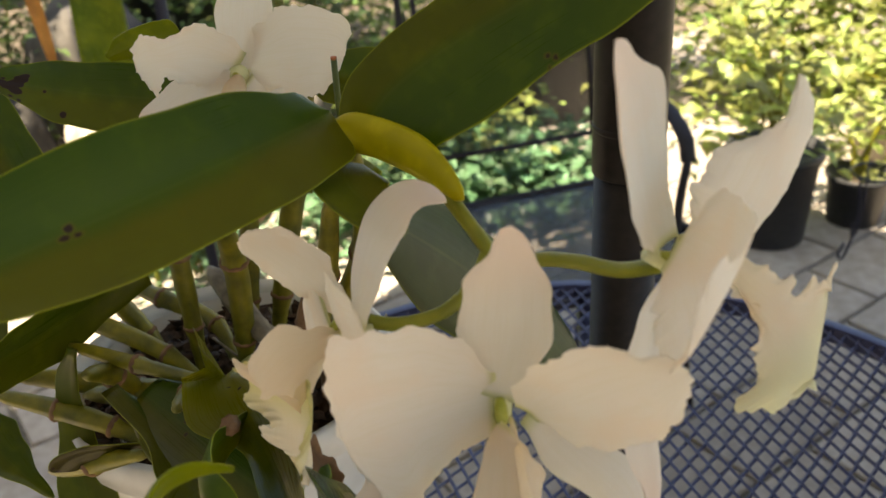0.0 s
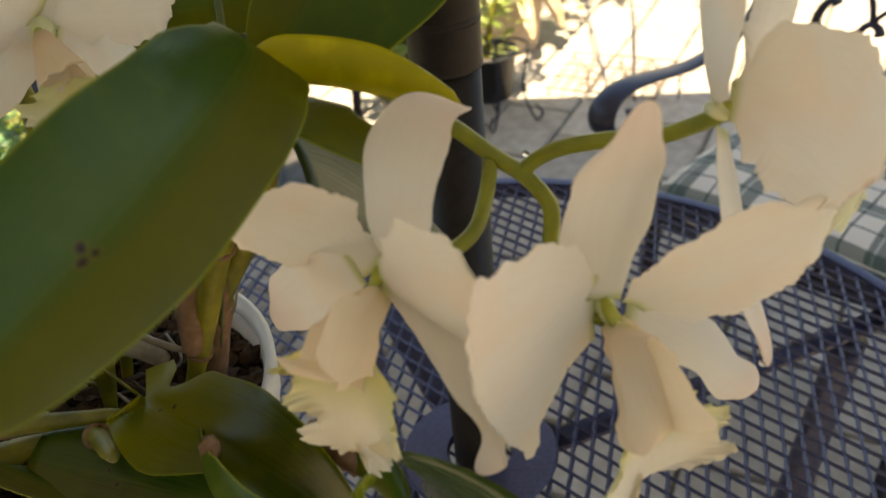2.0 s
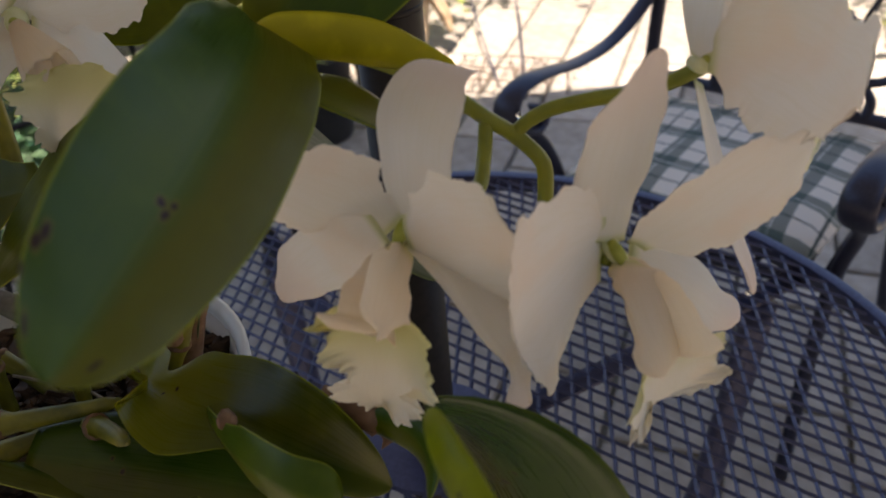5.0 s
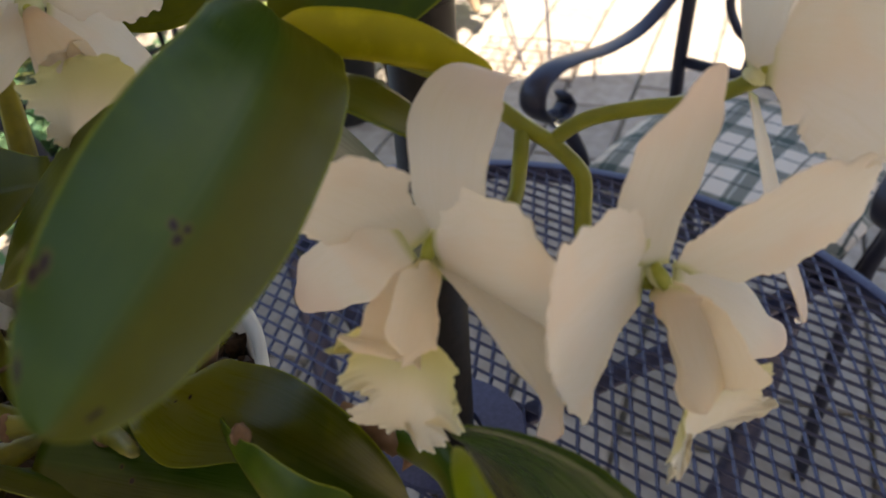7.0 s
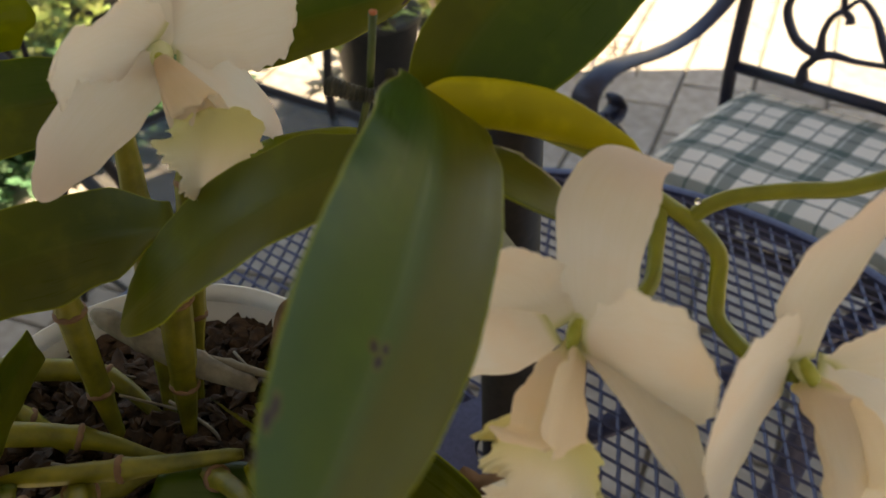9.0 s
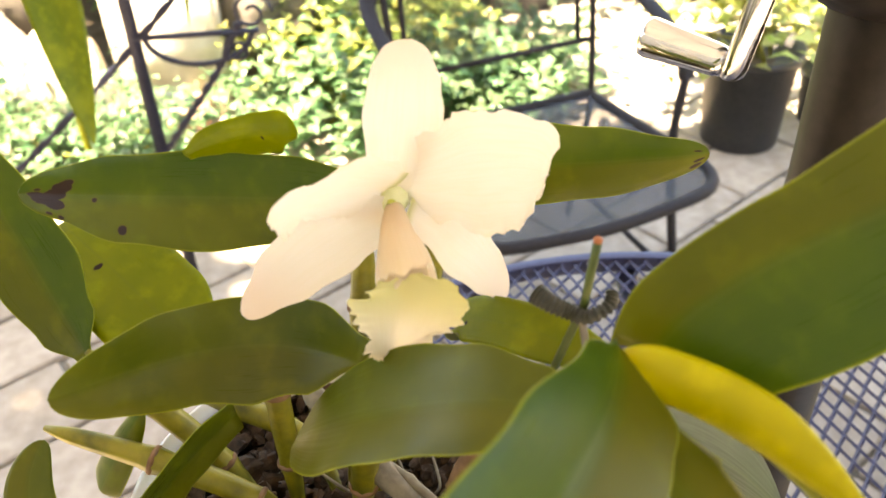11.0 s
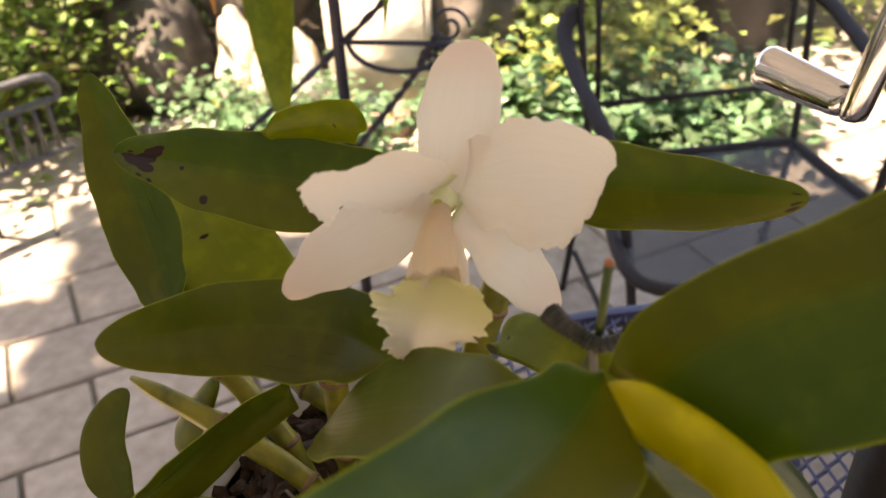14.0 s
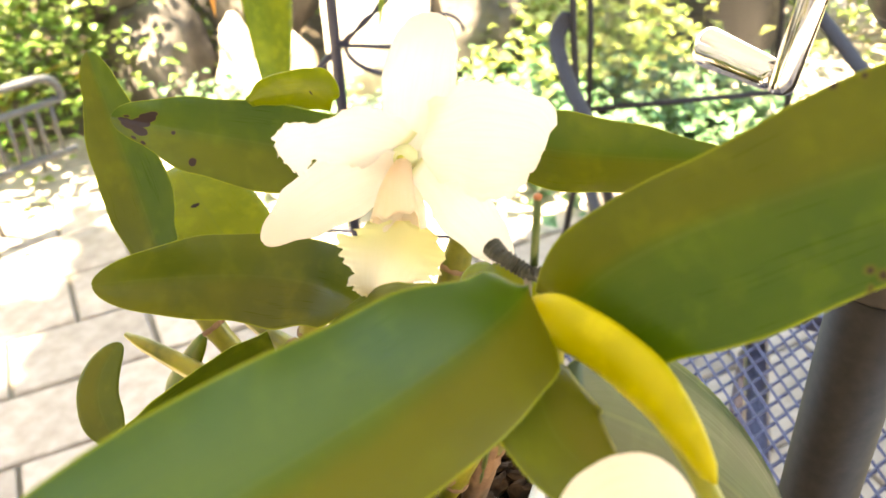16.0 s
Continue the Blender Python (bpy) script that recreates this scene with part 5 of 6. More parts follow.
armchair(pose(0.376, 0.66, 0, 0, 0, -40.2), "dark cast metal armchair with a scrollwork back")
cushion = thing("seat_cushion", "green and cream plaid cushion lying on the metal chair", "cushion", pose(0.376, 0.66, 0, 0, 0, -40.2))
bm = bmesh.new()
uv_layer = bm.loops.layers.uv.new("blade")
cells = 16
sheets = []
for level in (1, -1):
    sheet = []
    for i in range(cells + 1):
        row = []
        for j in range(cells + 1):
            a, b = 2 * i / cells - 1, 2 * j / cells - 1
            puff = (max(0.0, 1 - a ** 4) * max(0.0, 1 - b ** 4)) ** 0.5
            wrinkle = 0.006 * noise.noise(Vector((3 * a, 3 * b, 5 * level)))
            row.append(bm.verts.new((0.235 * a * (1 - 0.04 * b * b), 0.255 + 0.225 * b * (1 - 0.04 * a * a), 0.462 + level * (0.004 + 0.030 * puff) + wrinkle * puff)))
        sheet.append(row)
    sheets.append(sheet)


def cloth_face(verts):
    f = bm.faces.new(verts)
    for loop in f.loops:
        loop[uv_layer].uv = (loop.vert.co.x + 1 + 0.5 * loop.vert.co.z, loop.vert.co.y + 1)


for i in range(cells):
    for j in range(cells):
        cloth_face((sheets[0][i][j], sheets[0][i + 1][j], sheets[0][i + 1][j + 1], sheets[0][i][j + 1]))
        cloth_face((sheets[1][i][j + 1], sheets[1][i + 1][j + 1], sheets[1][i + 1][j], sheets[1][i][j]))
border = [(i, 0) for i in range(cells)] + [(cells, j) for j in range(cells)] + [(i, cells) for i in range(cells, 0, -1)] + [(0, j) for j in range(cells, 0, -1)]
for (i, j), (k, m) in zip(border, border[1:] + border[:1]):
    cloth_face((sheets[1][i][j], sheets[1][k][m], sheets[0][k][m], sheets[0][i][j]))
part("cover", bm, PLAID, cushion)

# a second chair with a woven sling seat and an open mesh back
FRAME_PAINT = plain("chair_frame_paint", (0.014, 0.013, 0.015), (0.028, 0.026, 0.030), 200, 0.62, 0.0, 0.2, 0.0004)
FRAME_PAINT.node_tree.nodes["Principled BSDF"].inputs["Specular IOR Level"].default_value = 0.25
SLING = plain("sling_mesh", (0.02, 0.025, 0.03), (0.05, 0.06, 0.068), 500, 0.55, 0, 0.4, 0.001)
weave_gap = SLING.node_tree.nodes.new("ShaderNodeBsdfTransparent")
open_weave = SLING.node_tree.nodes.new("ShaderNodeMixShader")
open_weave.inputs["Fac"].default_value = 0.42
SLING.node_tree.links.new(SLING.node_tree.nodes["Principled BSDF"].outputs[0], open_weave.inputs[1])
SLING.node_tree.links.new(weave_gap.outputs[0], open_weave.inputs[2])
SLING.node_tree.links.new(open_weave.outputs[0], SLING.node_tree.nodes["Material Output"].inputs["Surface"])
sling_chair = thing("patio_chair", "dark metal patio chair with a sling seat and open mesh back", "chair", pose(-0.593, 1.0595, 0, 0, 0, 52), "patio chairs")
seat_edge = curve_points([(-0.225, 0.20, 0.410), (-0.25, 0.0, 0.405), (-0.272, -0.17, 0.405), (-0.235, -0.245, 0.402), (-0.12, -0.268, 0.400), (0.0, -0.275, 0.398), (0.12, -0.268, 0.400), (0.235, -0.245, 0.402), (0.272, -0.17, 0.405), (0.25, 0.0, 0.405), (0.225, 0.20, 0.410)], 6)
part("seat_frame", sweep(bmesh.new(), seat_edge, 0.013, 10, closed=True), FRAME_PAINT, sling_chair)
bm = bmesh.new()
low, high = [bm.verts.new(p + Vector((0, 0, 0.004))) for p in seat_edge], [bm.verts.new(p - Vector((0, 0, 0.004))) for p in seat_edge]
bm.faces.new(low), bm.faces.new(high[::-1])
for k in range(len(low)):
    bm.faces.new((low[k], high[k], high[(k + 1) % len(low)], low[(k + 1) % len(low)]))
part("seat", bm, SLING, sling_chair, "taut dark woven sling seat", smooth=False)
for side in (-1, 1):
    part("back_post", sweep(bmesh.new(), curve_points([(0.25 * side, 0.30, 0.0), (0.24 * side, 0.23, 0.3), (0.232 * side, 0.205, 0.42), (0.245 * side, 0.26, 0.7), (0.24 * side, 0.33, 0.95)], 6), 0.0080, 8), FRAME_PAINT, sling_chair)
    part("back_post", sweep(bmesh.new(), [(0.208 * side, 0.238, 0.53), (0.208 * side, 0.262, 0.7), (0.205 * side, 0.328, 0.94)], 0.0065, 8), FRAME_PAINT, sling_chair)
    part("armrest", sweep(bmesh.new(), curve_points([(0.25 * side, 0.285, 0.725), (0.285 * side, 0.24, 0.692), (0.292 * side, 0.12, 0.655), (0.288 * side, 0.02, 0.630), (0.28 * side, -0.05, 0.600), (0.275 * side, -0.078, 0.555)], 7), 0.018, 12, 0.45, lift=(1, 0, 0)), FRAME_PAINT, sling_chair)
    part("front_leg", sweep(bmesh.new(), curve_points([(0.275 * side, -0.075, 0.56), (0.245 * side, -0.10, 0.42), (0.235 * side, -0.16, 0.2), (0.24 * side, -0.21, 0.0)], 6), 0.010, 8), FRAME_PAINT, sling_chair)
    part("leg_stay", sweep(bmesh.new(), [(0.236 * side, -0.18, 0.13), (0.232 * side, 0.27, 0.13)], 0.007, 8), FRAME_PAINT, sling_chair)
for z, y in ((0.53, 0.238), (0.94, 0.328)):
    part("back_rail", sweep(bmesh.new(), [(-0.236, y - 0.003, z), (0.236, y - 0.003, z)], 0.0070, 8), FRAME_PAINT, sling_chair)
bm = bmesh.new()
for k in range(-48, 49):
    for slope in (-1, 1):
        pts = []
        for s in (-1, 1):
            pts.append((k * 0.0085 + slope * s * 0.205, 0.283 + 0.045 * s, 0.735 + 0.205 * s))
        (x0, y0, z0), (x1, y1, z1) = pts
        clipped = []
        for f in [j / 12 for j in range(13)]:
            x = x0 + (x1 - x0) * f
            if abs(x) < 0.205:
                clipped.append((x, y0 + (y1 - y0) * f, z0 + (z1 - z0) * f))
        if len(clipped) > 1:
            sweep(bm, clipped, 0.0007, 4)
part("back_mesh", bm, FRAME_PAINT, sling_chair, "fine open wire mesh back", smooth=False)

# ---- ornate garden chair with twisted rods ----
wire_chair = thing("garden_trellis", "tall wrought iron garden trellis of twisted rods", "trellis", pose(-1.27, 0.655, 0, 0, 0, 35))
for x in (0.0,):
    part("post", bevelled(boxes(bmesh.new(), ((x, 0, 0.75), (0.024, 0.010, 1.5), 0)), 0.002), PAINT_METAL, wire_chair)


def twisted(points, radius=0.005):
    path = curve_points(points, 16)
    bm = bmesh.new()
    for phase in (0, math.pi):
        strand = [p + Vector((math.cos(i * 0.8 + phase), 0, math.sin(i * 0.8 + phase))) * radius * 0.7 for i, p in enumerate(path)]
        sweep(bm, strand, radius, 6)
    return bm


part("twisted_rod", twisted([(-0.34, 0, 0.40), (-0.1, 0, 0.60), (0.08, 0, 0.765), (0.20, 0, 0.885)]), PAINT_METAL, wire_chair)
part("twisted_rod", twisted([(-0.02, 0, 0.42), (0.06, 0, 0.52), (0.14, 0, 0.62), (0.20, 0, 0.72)]), PAINT_METAL, wire_chair)
part("cross_bar", sweep(bmesh.new(), [(0, 0, 0.70), (0.235, 0, 0.70)], 0.006, 8), PAINT_METAL, wire_chair)
part("cross_bar", sweep(bmesh.new(), [(-0.10, 0, 0.25), (0.235, 0, 0.25)], 0.006, 8), PAINT_METAL, wire_chair)
part("arch", sweep(bmesh.new(), [(0.12 + 0.1 * math.cos(a), 0, 0.70 + 0.06 * math.sin(a)) for a in [-math.pi * k / 20 for k in range(21)]], 0.006, 8), PAINT_METAL, wire_chair)
for cx, cz, r, start in ((0.225, 0.735, 0.04, 0.0), (0.19, 0.665, 0.03, 1.0)):
    part("curl", sweep(bmesh.new(), scroll(cx, cz, r, start, 1.4, 1, 0), 0.0038, 8), PAINT_METAL, wire_chair)

# ---- slatted bench on the far side ----
bench = thing("slatted_bench", "low weathered grey metal bench with a slatted back", "bench", pose(-2.3, -0.2, 0, 0, 0, 90))
GREY_METAL = plain("weathered_metal", (0.05, 0.052, 0.056), (0.10, 0.10, 0.105), 80, 0.6, 0.2, 0.3, 0.001)
part("top_rail", sweep(bmesh.new(), curve_points([(-0.75, 0.0, 0.44), (0.0, 0.0, 0.44), (0.5, 0.0, 0.435), (0.62, 0.0, 0.43), (0.655, 0.0, 0.40), (0.66, 0.0, 0.36)], 8), 0.012, 8), GREY_METAL, bench)
for z in (0.205, 0.36):
    part("rail", sweep(bmesh.new(), [(-0.75, 0.0, z), (0.66, 0.0, z)], 0.011, 8), GREY_METAL, bench)
for k in range(34):
    x = -0.73 + 0.041 * k
    part("slat", sweep(bmesh.new(), [(x, 0.0, 0.21), (x, 0.0, 0.36)], 0.006, 6), GREY_METAL, bench)
for x in (-0.7, -0.15, 0.40):
    part("leg", sweep(bmesh.new(), [(x - 0.03, 0.0, 0.21), (x, 0.05, 0.0)], 0.010, 8), GREY_METAL, bench)

# ---- plant pots on the patio ----
TERRACOTTA = plain("weathered_clay", (0.30, 0.25, 0.19), (0.45, 0.38, 0.30), 30, 0.9, 0, 0.4, 0.003, 0.4)
FERN_LEAF = plain("fern_leaf", (0.16, 0.26, 0.04), (0.30, 0.42, 0.10), 25, 0.5)
SUNNY_LEAF = plain("sunny_leaf", (0.27, 0.34, 0.065), (0.52, 0.56, 0.19), 25, 0.45)
DEEP_LEAF = plain("deep_leaf", (0.08, 0.13, 0.03), (0.20, 0.27, 0.07), 25, 0.5)
BLUE_LEAF = plain("blue_green_leaf", (0.075, 0.165, 0.070), (0.20, 0.34, 0.17), 25, 0.4)
for material in (FERN_LEAF, SUNNY_LEAF, DEEP_LEAF, BLUE_LEAF):
    tree = material.node_tree
    glow = tree.nodes.new("ShaderNodeBsdfTranslucent")
    mix = tree.nodes.new("ShaderNodeMixShader")
    mix.inputs["Fac"].default_value = 0.45
    shade = tree.nodes["Principled BSDF"]
    island = tree.nodes.new("ShaderNodeNewGeometry")
    spread = tree.nodes.new("ShaderNodeMapRange")
    spread.inputs["To Min"].default_value, spread.inputs["To Max"].default_value = 0.35, 1.25
    hue = tree.nodes.new("ShaderNodeMapRange")
    hue.inputs["To Min"].default_value, hue.inputs["To Max"].default_value = 0.47, 0.53
    tone = tree.nodes.new("ShaderNodeHueSaturation")
    tree.links.new(island.outputs["Random Per Island"], spread.inputs["Value"]), tree.links.new(spread.outputs["Result"], tone.inputs["Value"])
    tree.links.new(island.outputs["Random Per Island"], hue.inputs["Value"]), tree.links.new(hue.outputs["Result"], tone.inputs["Hue"])
    tree.links.new(shade.inputs["Base Color"].links[0].from_socket, tone.inputs["Color"])
    tree.links.new(tone.outputs["Color"], shade.inputs["Base Color"]), tree.links.new(tone.outputs["Color"], glow.inputs["Color"])
    tree.links.new(shade.outputs[0], mix.inputs[1]), tree.links.new(glow.outputs[0], mix.inputs[2])
    tree.links.new(mix.outputs[0], tree.nodes["Material Output"].inputs["Surface"])


def small_leaf(verts, faces, p, along, side, up, length, width):
    """One folded leaf of four faces, added to lists for a joined mesh."""
    n = len(verts)
    mid, tip = p + along * length * 0.5 + up * length * 0.08, p + along * length - up * length * 0.12
    verts += [p, mid + side * width + up * width * 0.25, tip, mid - side * width + up * width * 0.25, mid]
    faces += [(n, n + 1, n + 4), (n + 1, n + 2, n + 4), (n + 2, n + 3, n + 4), (n + 3, n, n + 4)]


def leafy(name, place, size, count, length, width, material, parent, rnd, stems=8):
    """A crown of many single leaves round a few stems, uneven and with gaps."""
    x, y, z = place
    rx, ry, rz = size
    verts, faces = [], []
    tufts = [Vector((x + rx * rnd.uniform(-1, 1) * 0.8, y + ry * rnd.uniform(-1, 1) * 0.8, z + rz * rnd.uniform(0.15, 1.0))) for _ in range(max(4, count // 26))]
    for _ in range(count):
        c = rnd.choice(tufts)
        p = c + Vector((rnd.gauss(0, 0.30) * rx, rnd.gauss(0, 0.30) * ry, rnd.gauss(0, 0.22) * rz))
        p.z = max(p.z, 0.02)
        a = rnd.uniform(0, 6.283)
        along = Vector((math.cos(a), math.sin(a), rnd.uniform(-0.5, 0.6))).normalized()
        side = along.cross(Vector((rnd.uniform(-0.4, 0.4), rnd.uniform(-0.4, 0.4), 1))).normalized()
        f = rnd.uniform(0.6, 1.3)
        small_leaf(verts, faces, p, along, side, side.cross(along), length * f, width * f)
    mesh = bpy.data.meshes.new(name)
    mesh.from_pydata(verts, [], faces)
    mesh.materials.append(material)
    ob = new(name, mesh)
    ob.parent = parent
    if parent:
        mesh.transform(parent.matrix_world.inverted())
    for _ in range(stems):
        t = rnd.choice(tufts)
        bm = sweep(bmesh.new(), curve_points([(x + rnd.uniform(-0.2, 0.2) * rx, y + rnd.uniform(-0.2, 0.2) * ry, max(0.0, z - 0.02)), (x + (t.x - x) * 0.4, y + (t.y - y) * 0.4, z + (t.z - z) * 0.6), t], 5), 0.005, 5)
        if parent:
            bm.transform(parent.matrix_world.inverted())
        part("stem", bm, CANE_SKIN, parent)
    return ob


rnd = random.Random(11)


def plant_pot(at, radius, height, material, label, plant=None, group="garden pots"):
    ob = thing("garden_pot", label, "pot", pose(*at), group)
    r, h = radius, height
    part("pot_wall", lathe(bmesh.new(), [(r * 0.80, 0.0), (r * 0.82, 0.006), (r * 0.96, h * 0.9), (r * 1.03, h * 0.9), (r * 1.05, h), (r * 0.98, h), (r * 0.93, h * 0.88), (0.0, h * 0.86)], 40), material, ob)
    bm = bmesh.new()
    bmesh.ops.create_circle(bm, cap_ends=True, radius=r * 0.94, segments=32, matrix=pose(0, 0, h * 0.87))
    part("soil", bm, EARTH, ob)
    return ob


plant_pot((-0.375, 2.06, 0), 0.138, 0.30, BLACK_PLASTIC, "large black plastic nursery pot on the pavers")
plant_pot((-0.165, 2.29, 0), 0.098, 0.165, BLACK_PLASTIC, "small black plastic nursery pot on the pavers")
plant_pot((-0.13, 2.74, 0), 0.155, 0.24, TERRACOTTA, "weathered clay bowl planter standing in the sun")
plant_pot((-3.35, 2.35, 0), 0.26, 0.72, BLACK_PLASTIC, "tall dark barrel planter behind the standing stones")
plant_pot((-1.54, 2.84, 0), 0.27, 0.60, BLACK_PLASTIC, "big dark barrel planter among the shrubs")
for name, place, size, count, length, width, material, label in (
    ("potted_plant", (-0.375, 2.06, 0.28), (0.24, 0.20, 0.36), 240, 0.075, 0.022, SUNNY_LEAF, "leafy yellow-green plant growing in a black pot"),
    ("potted_plant", (-0.165, 2.29, 0.15), (0.14, 0.14, 0.30), 130, 0.07, 0.014, SUNNY_LEAF, "thin green seedlings growing in a small pot"),
    ("potted_plant", (-0.13, 2.74, 0.23), (0.22, 0.2, 0.30), 260, 0.08, 0.02, SUNNY_LEAF, "mixed green plants growing in a clay bowl"),
):
    ob = thing(name, label, "plant", pose(place[0], place[1], place[2]), "potted plants")
    leafy("foliage", place, size, count, length, width, material, ob, rnd, 12)

# ---- garden shrubs and stones ----
SHRUBS = [
    ((-1.22, 1.95, 0), (0.32, 0.30, 0.20), 800, 0.075, 0.028, BLUE_LEAF, "low lush blue-green garden plant behind the chair"),
    ((-1.50, 1.60, 0), (0.34, 0.30, 0.22), 800, 0.07, 0.03, BLUE_LEAF, "low lush blue-green garden plant behind the chair"),
    ((-1.75, 1.95, 0), (0.42, 0.34, 0.30), 900, 0.08, 0.032, SUNNY_LEAF, "bright leafy shrub in dappled sun"),
    ((-1.85, 2.45, 0), (0.30, 0.32, 0.26), 700, 0.08, 0.030, SUNNY_LEAF, "bright leafy shrub in dappled sun"),
    ((-0.70, 3.35, 0), (0.45, 0.30, 0.60), 1300, 0.085, 0.026, SUNNY_LEAF, "bright leafy shrub in dappled sun"),
    ((-1.85, 1.05, 0), (0.26, 0.24, 0.24), 500, 0.05, 0.022, BLUE_LEAF, "low green ground cover by the stones"),
    ((-2.25, 0.98, 0), (0.30, 0.2, 0.20), 420, 0.05, 0.022, BLUE_LEAF, "low green ground cover by the stones"),
    ((-3.05, 0.45, 0), (0.50, 0.50, 0.85), 2600, 0.07, 0.022, FERN_LEAF, "feathery green bush beyond the bench"),
    ((-4.3, 0.2, 0), (0.8, 0.8, 1.3), 2200, 0.10, 0.034, DEEP_LEAF, "dark green hedge shrub at the back"),
    ((-4.2, 1.7, 0), (0.8, 0.8, 1.4), 2200, 0.10, 0.034, DEEP_LEAF, "dark green hedge shrub at the back"),
    ((-3.3, 3.2, 0), (0.9, 0.7, 1.3), 2200, 0.10, 0.034, DEEP_LEAF, "dark green hedge shrub at the back"),
    ((-3.3, 1.4, 0), (0.6, 0.5, 0.9), 1300, 0.07, 0.022, DEEP_LEAF, "dark green bush behind the standing stones"),
    ((-2.4, 2.3, 0), (0.7, 0.5, 0.9), 1400, 0.08, 0.028, DEEP_LEAF, "dark green bush behind the standing stones"),
    ((-1.6, 3.2, 0), (0.8, 0.5, 1.0), 1400, 0.09, 0.03, DEEP_LEAF, "dark green hedge shrub at the back"),
    ((-0.3, 3.5, 0), (0.7, 0.4, 1.0), 1400, 0.09, 0.03, SUNNY_LEAF, "bright leafy shrub in dappled sun"),
    ((2.3, 2.6, 0), (0.6, 0.6, 0.8), 1400, 0.08, 0.026, SUNNY_LEAF, "bright leafy shrub in dappled sun"),
    ((3.1, 1.6, 0), (0.6, 0.6, 0.9), 1200, 0.08, 0.026, DEEP_LEAF, "dark green hedge shrub at the back"),
]
for place, size, count, length, width, material, label in SHRUBS:
    count, length, width = int(count * 1.7), length * 0.75, width * 0.72
    ob = thing("shrub", label, "shrub", pose(*place), "garden shrubs")
    leafy("foliage", place, size, count, length, width, material, ob, rnd)

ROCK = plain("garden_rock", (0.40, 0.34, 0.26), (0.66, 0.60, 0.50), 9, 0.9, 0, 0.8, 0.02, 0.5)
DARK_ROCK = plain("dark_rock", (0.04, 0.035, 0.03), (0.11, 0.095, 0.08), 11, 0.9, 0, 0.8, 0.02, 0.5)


def rock(at, size, material, label, seed, turn=0):
    bm = bmesh.new()
    bmesh.ops.create_icosphere(bm, subdivisions=4, radius=1)
    for v in bm.verts:
        n = v.co.copy()
        v.co = n * (1 + 0.28 * noise.noise(n * 1.3 + Vector((seed, 0, 0))) + 0.12 * noise.noise(n * 3.1 + Vector((0, seed, 0))) + 0.04 * noise.noise(n * 8))
        v.co = Vector((v.co.x * size[0], v.co.y * size[1], v.co.z * size[2]))
    ob = part("rock", bm, material)
    ob.matrix_world = pose(*at, 0, 0, turn)
    return tagged(ob, label, "rock", "garden rocks")


rock((-2.51, 1.18, 0.13), (0.085, 0.085, 0.22), ROCK, "tall pale standing stone among the plants", 1)
rock((-2.30, 1.22, 0.13), (0.13, 0.12, 0.24), ROCK, "pale rounded boulder among the plants", 2, 20)
rock((-2.85, 1.05, 0.16), (0.22, 0.18, 0.24), DARK_ROCK, "dark boulder among the plants", 3)
rock((-2.75, 1.45, 0.42), (0.28, 0.22, 0.3), DARK_ROCK, "dark boulder among the plants", 4)
rock((-1.95, 1.75, 0.30), (0.2, 0.16, 0.3), DARK_ROCK, "dark boulder among the plants", 5)
rock((-3.1, 1.0, 0.55), (0.3, 0.2, 0.3), DARK_ROCK, "dark boulder among the plants", 6)
pillar = thing("stone_pillar", "pale stone pillar with a small dark plaque at its foot", "pillar", pose(-2.10, 1.50, 0, 0, 0, 35))
part("shaft", bevelled(boxes(bmesh.new(), ((0, 0, 0.27), (0.34, 0.26, 0.56), 0)), 0.02, 3), ROCK, pillar)
plaque = thing("plaque_stone", "small sloping red stone with a dark blank plaque", "plaque", pose(-2.02, 1.36, 0, 0, 0, 35))
bm = boxes(bmesh.new(), ((0, 0, 0.055), (0.24, 0.15, 0.11), 0))
for v in bm.verts:
    if v.co.z > 0.05 and v.co.y < 0:
        v.co.z -= 0.05
part("base", bevelled(bm, 0.012, 2), plain("red_stone", (0.30, 0.18, 0.14), (0.42, 0.28, 0.22), 30, 0.85, 0, 0.4), plaque)
bm = boxes(bmesh.new(), ((0, 0, 0), (0.14, 0.075, 0.006), 0))
bm.transform(pose(0, 0, 0.088, 18, 0, 0))
part("plate", bm, PAINT_METAL, plaque, "dark metal plate")

# ---- far side of the patio ----
far_table = thing("wooden_bench", "grey weathered wooden bench standing in full sun", "bench", pose(0.52, 3.75, 0, 0, 0, -8))
GREY_WOOD = plain("grey_wood", (0.28, 0.25, 0.21), (0.42, 0.38, 0.33), 40, 0.85, 0, 0.4, 0.002, 0.3)
for k in range(4):
    part("seat_board", bevelled(boxes(bmesh.new(), ((0, -0.16 + 0.11 * k, 0.44), (1.3, 0.095, 0.03), 0)), 0.004, 1), GREY_WOOD, far_table)
for x in (-0.55, -0.15, 0.22, 0.5):
    for y in (-0.17, 0.17):
        part("leg", bevelled(boxes(bmesh.new(), ((x, y, 0.21), (0.075, 0.06, 0.42), 0)), 0.004, 1), GREY_WOOD, far_table)
for k, (a, b, c) in enumerate((((0.145, 2.90, 0.30), (0.18, 2.62, 0.16), (0.24, 2.31, 0.0)), ((0.345, 2.95, 0.30), (0.335, 2.60, 0.16), (0.32, 2.20, 0.0)))):
    tagged(part("wire_hoop", sweep(bmesh.new(), curve_points([a, b, c], 10), 0.004, 6), PAINT_METAL), "thin bent wire hoop stuck between the pavers", "wire hoop", "wire hoops")
stand = thing("wire_stand", "small black wire plant stand with a looped foot", "stand", pose(-0.09, 2.07, 0))
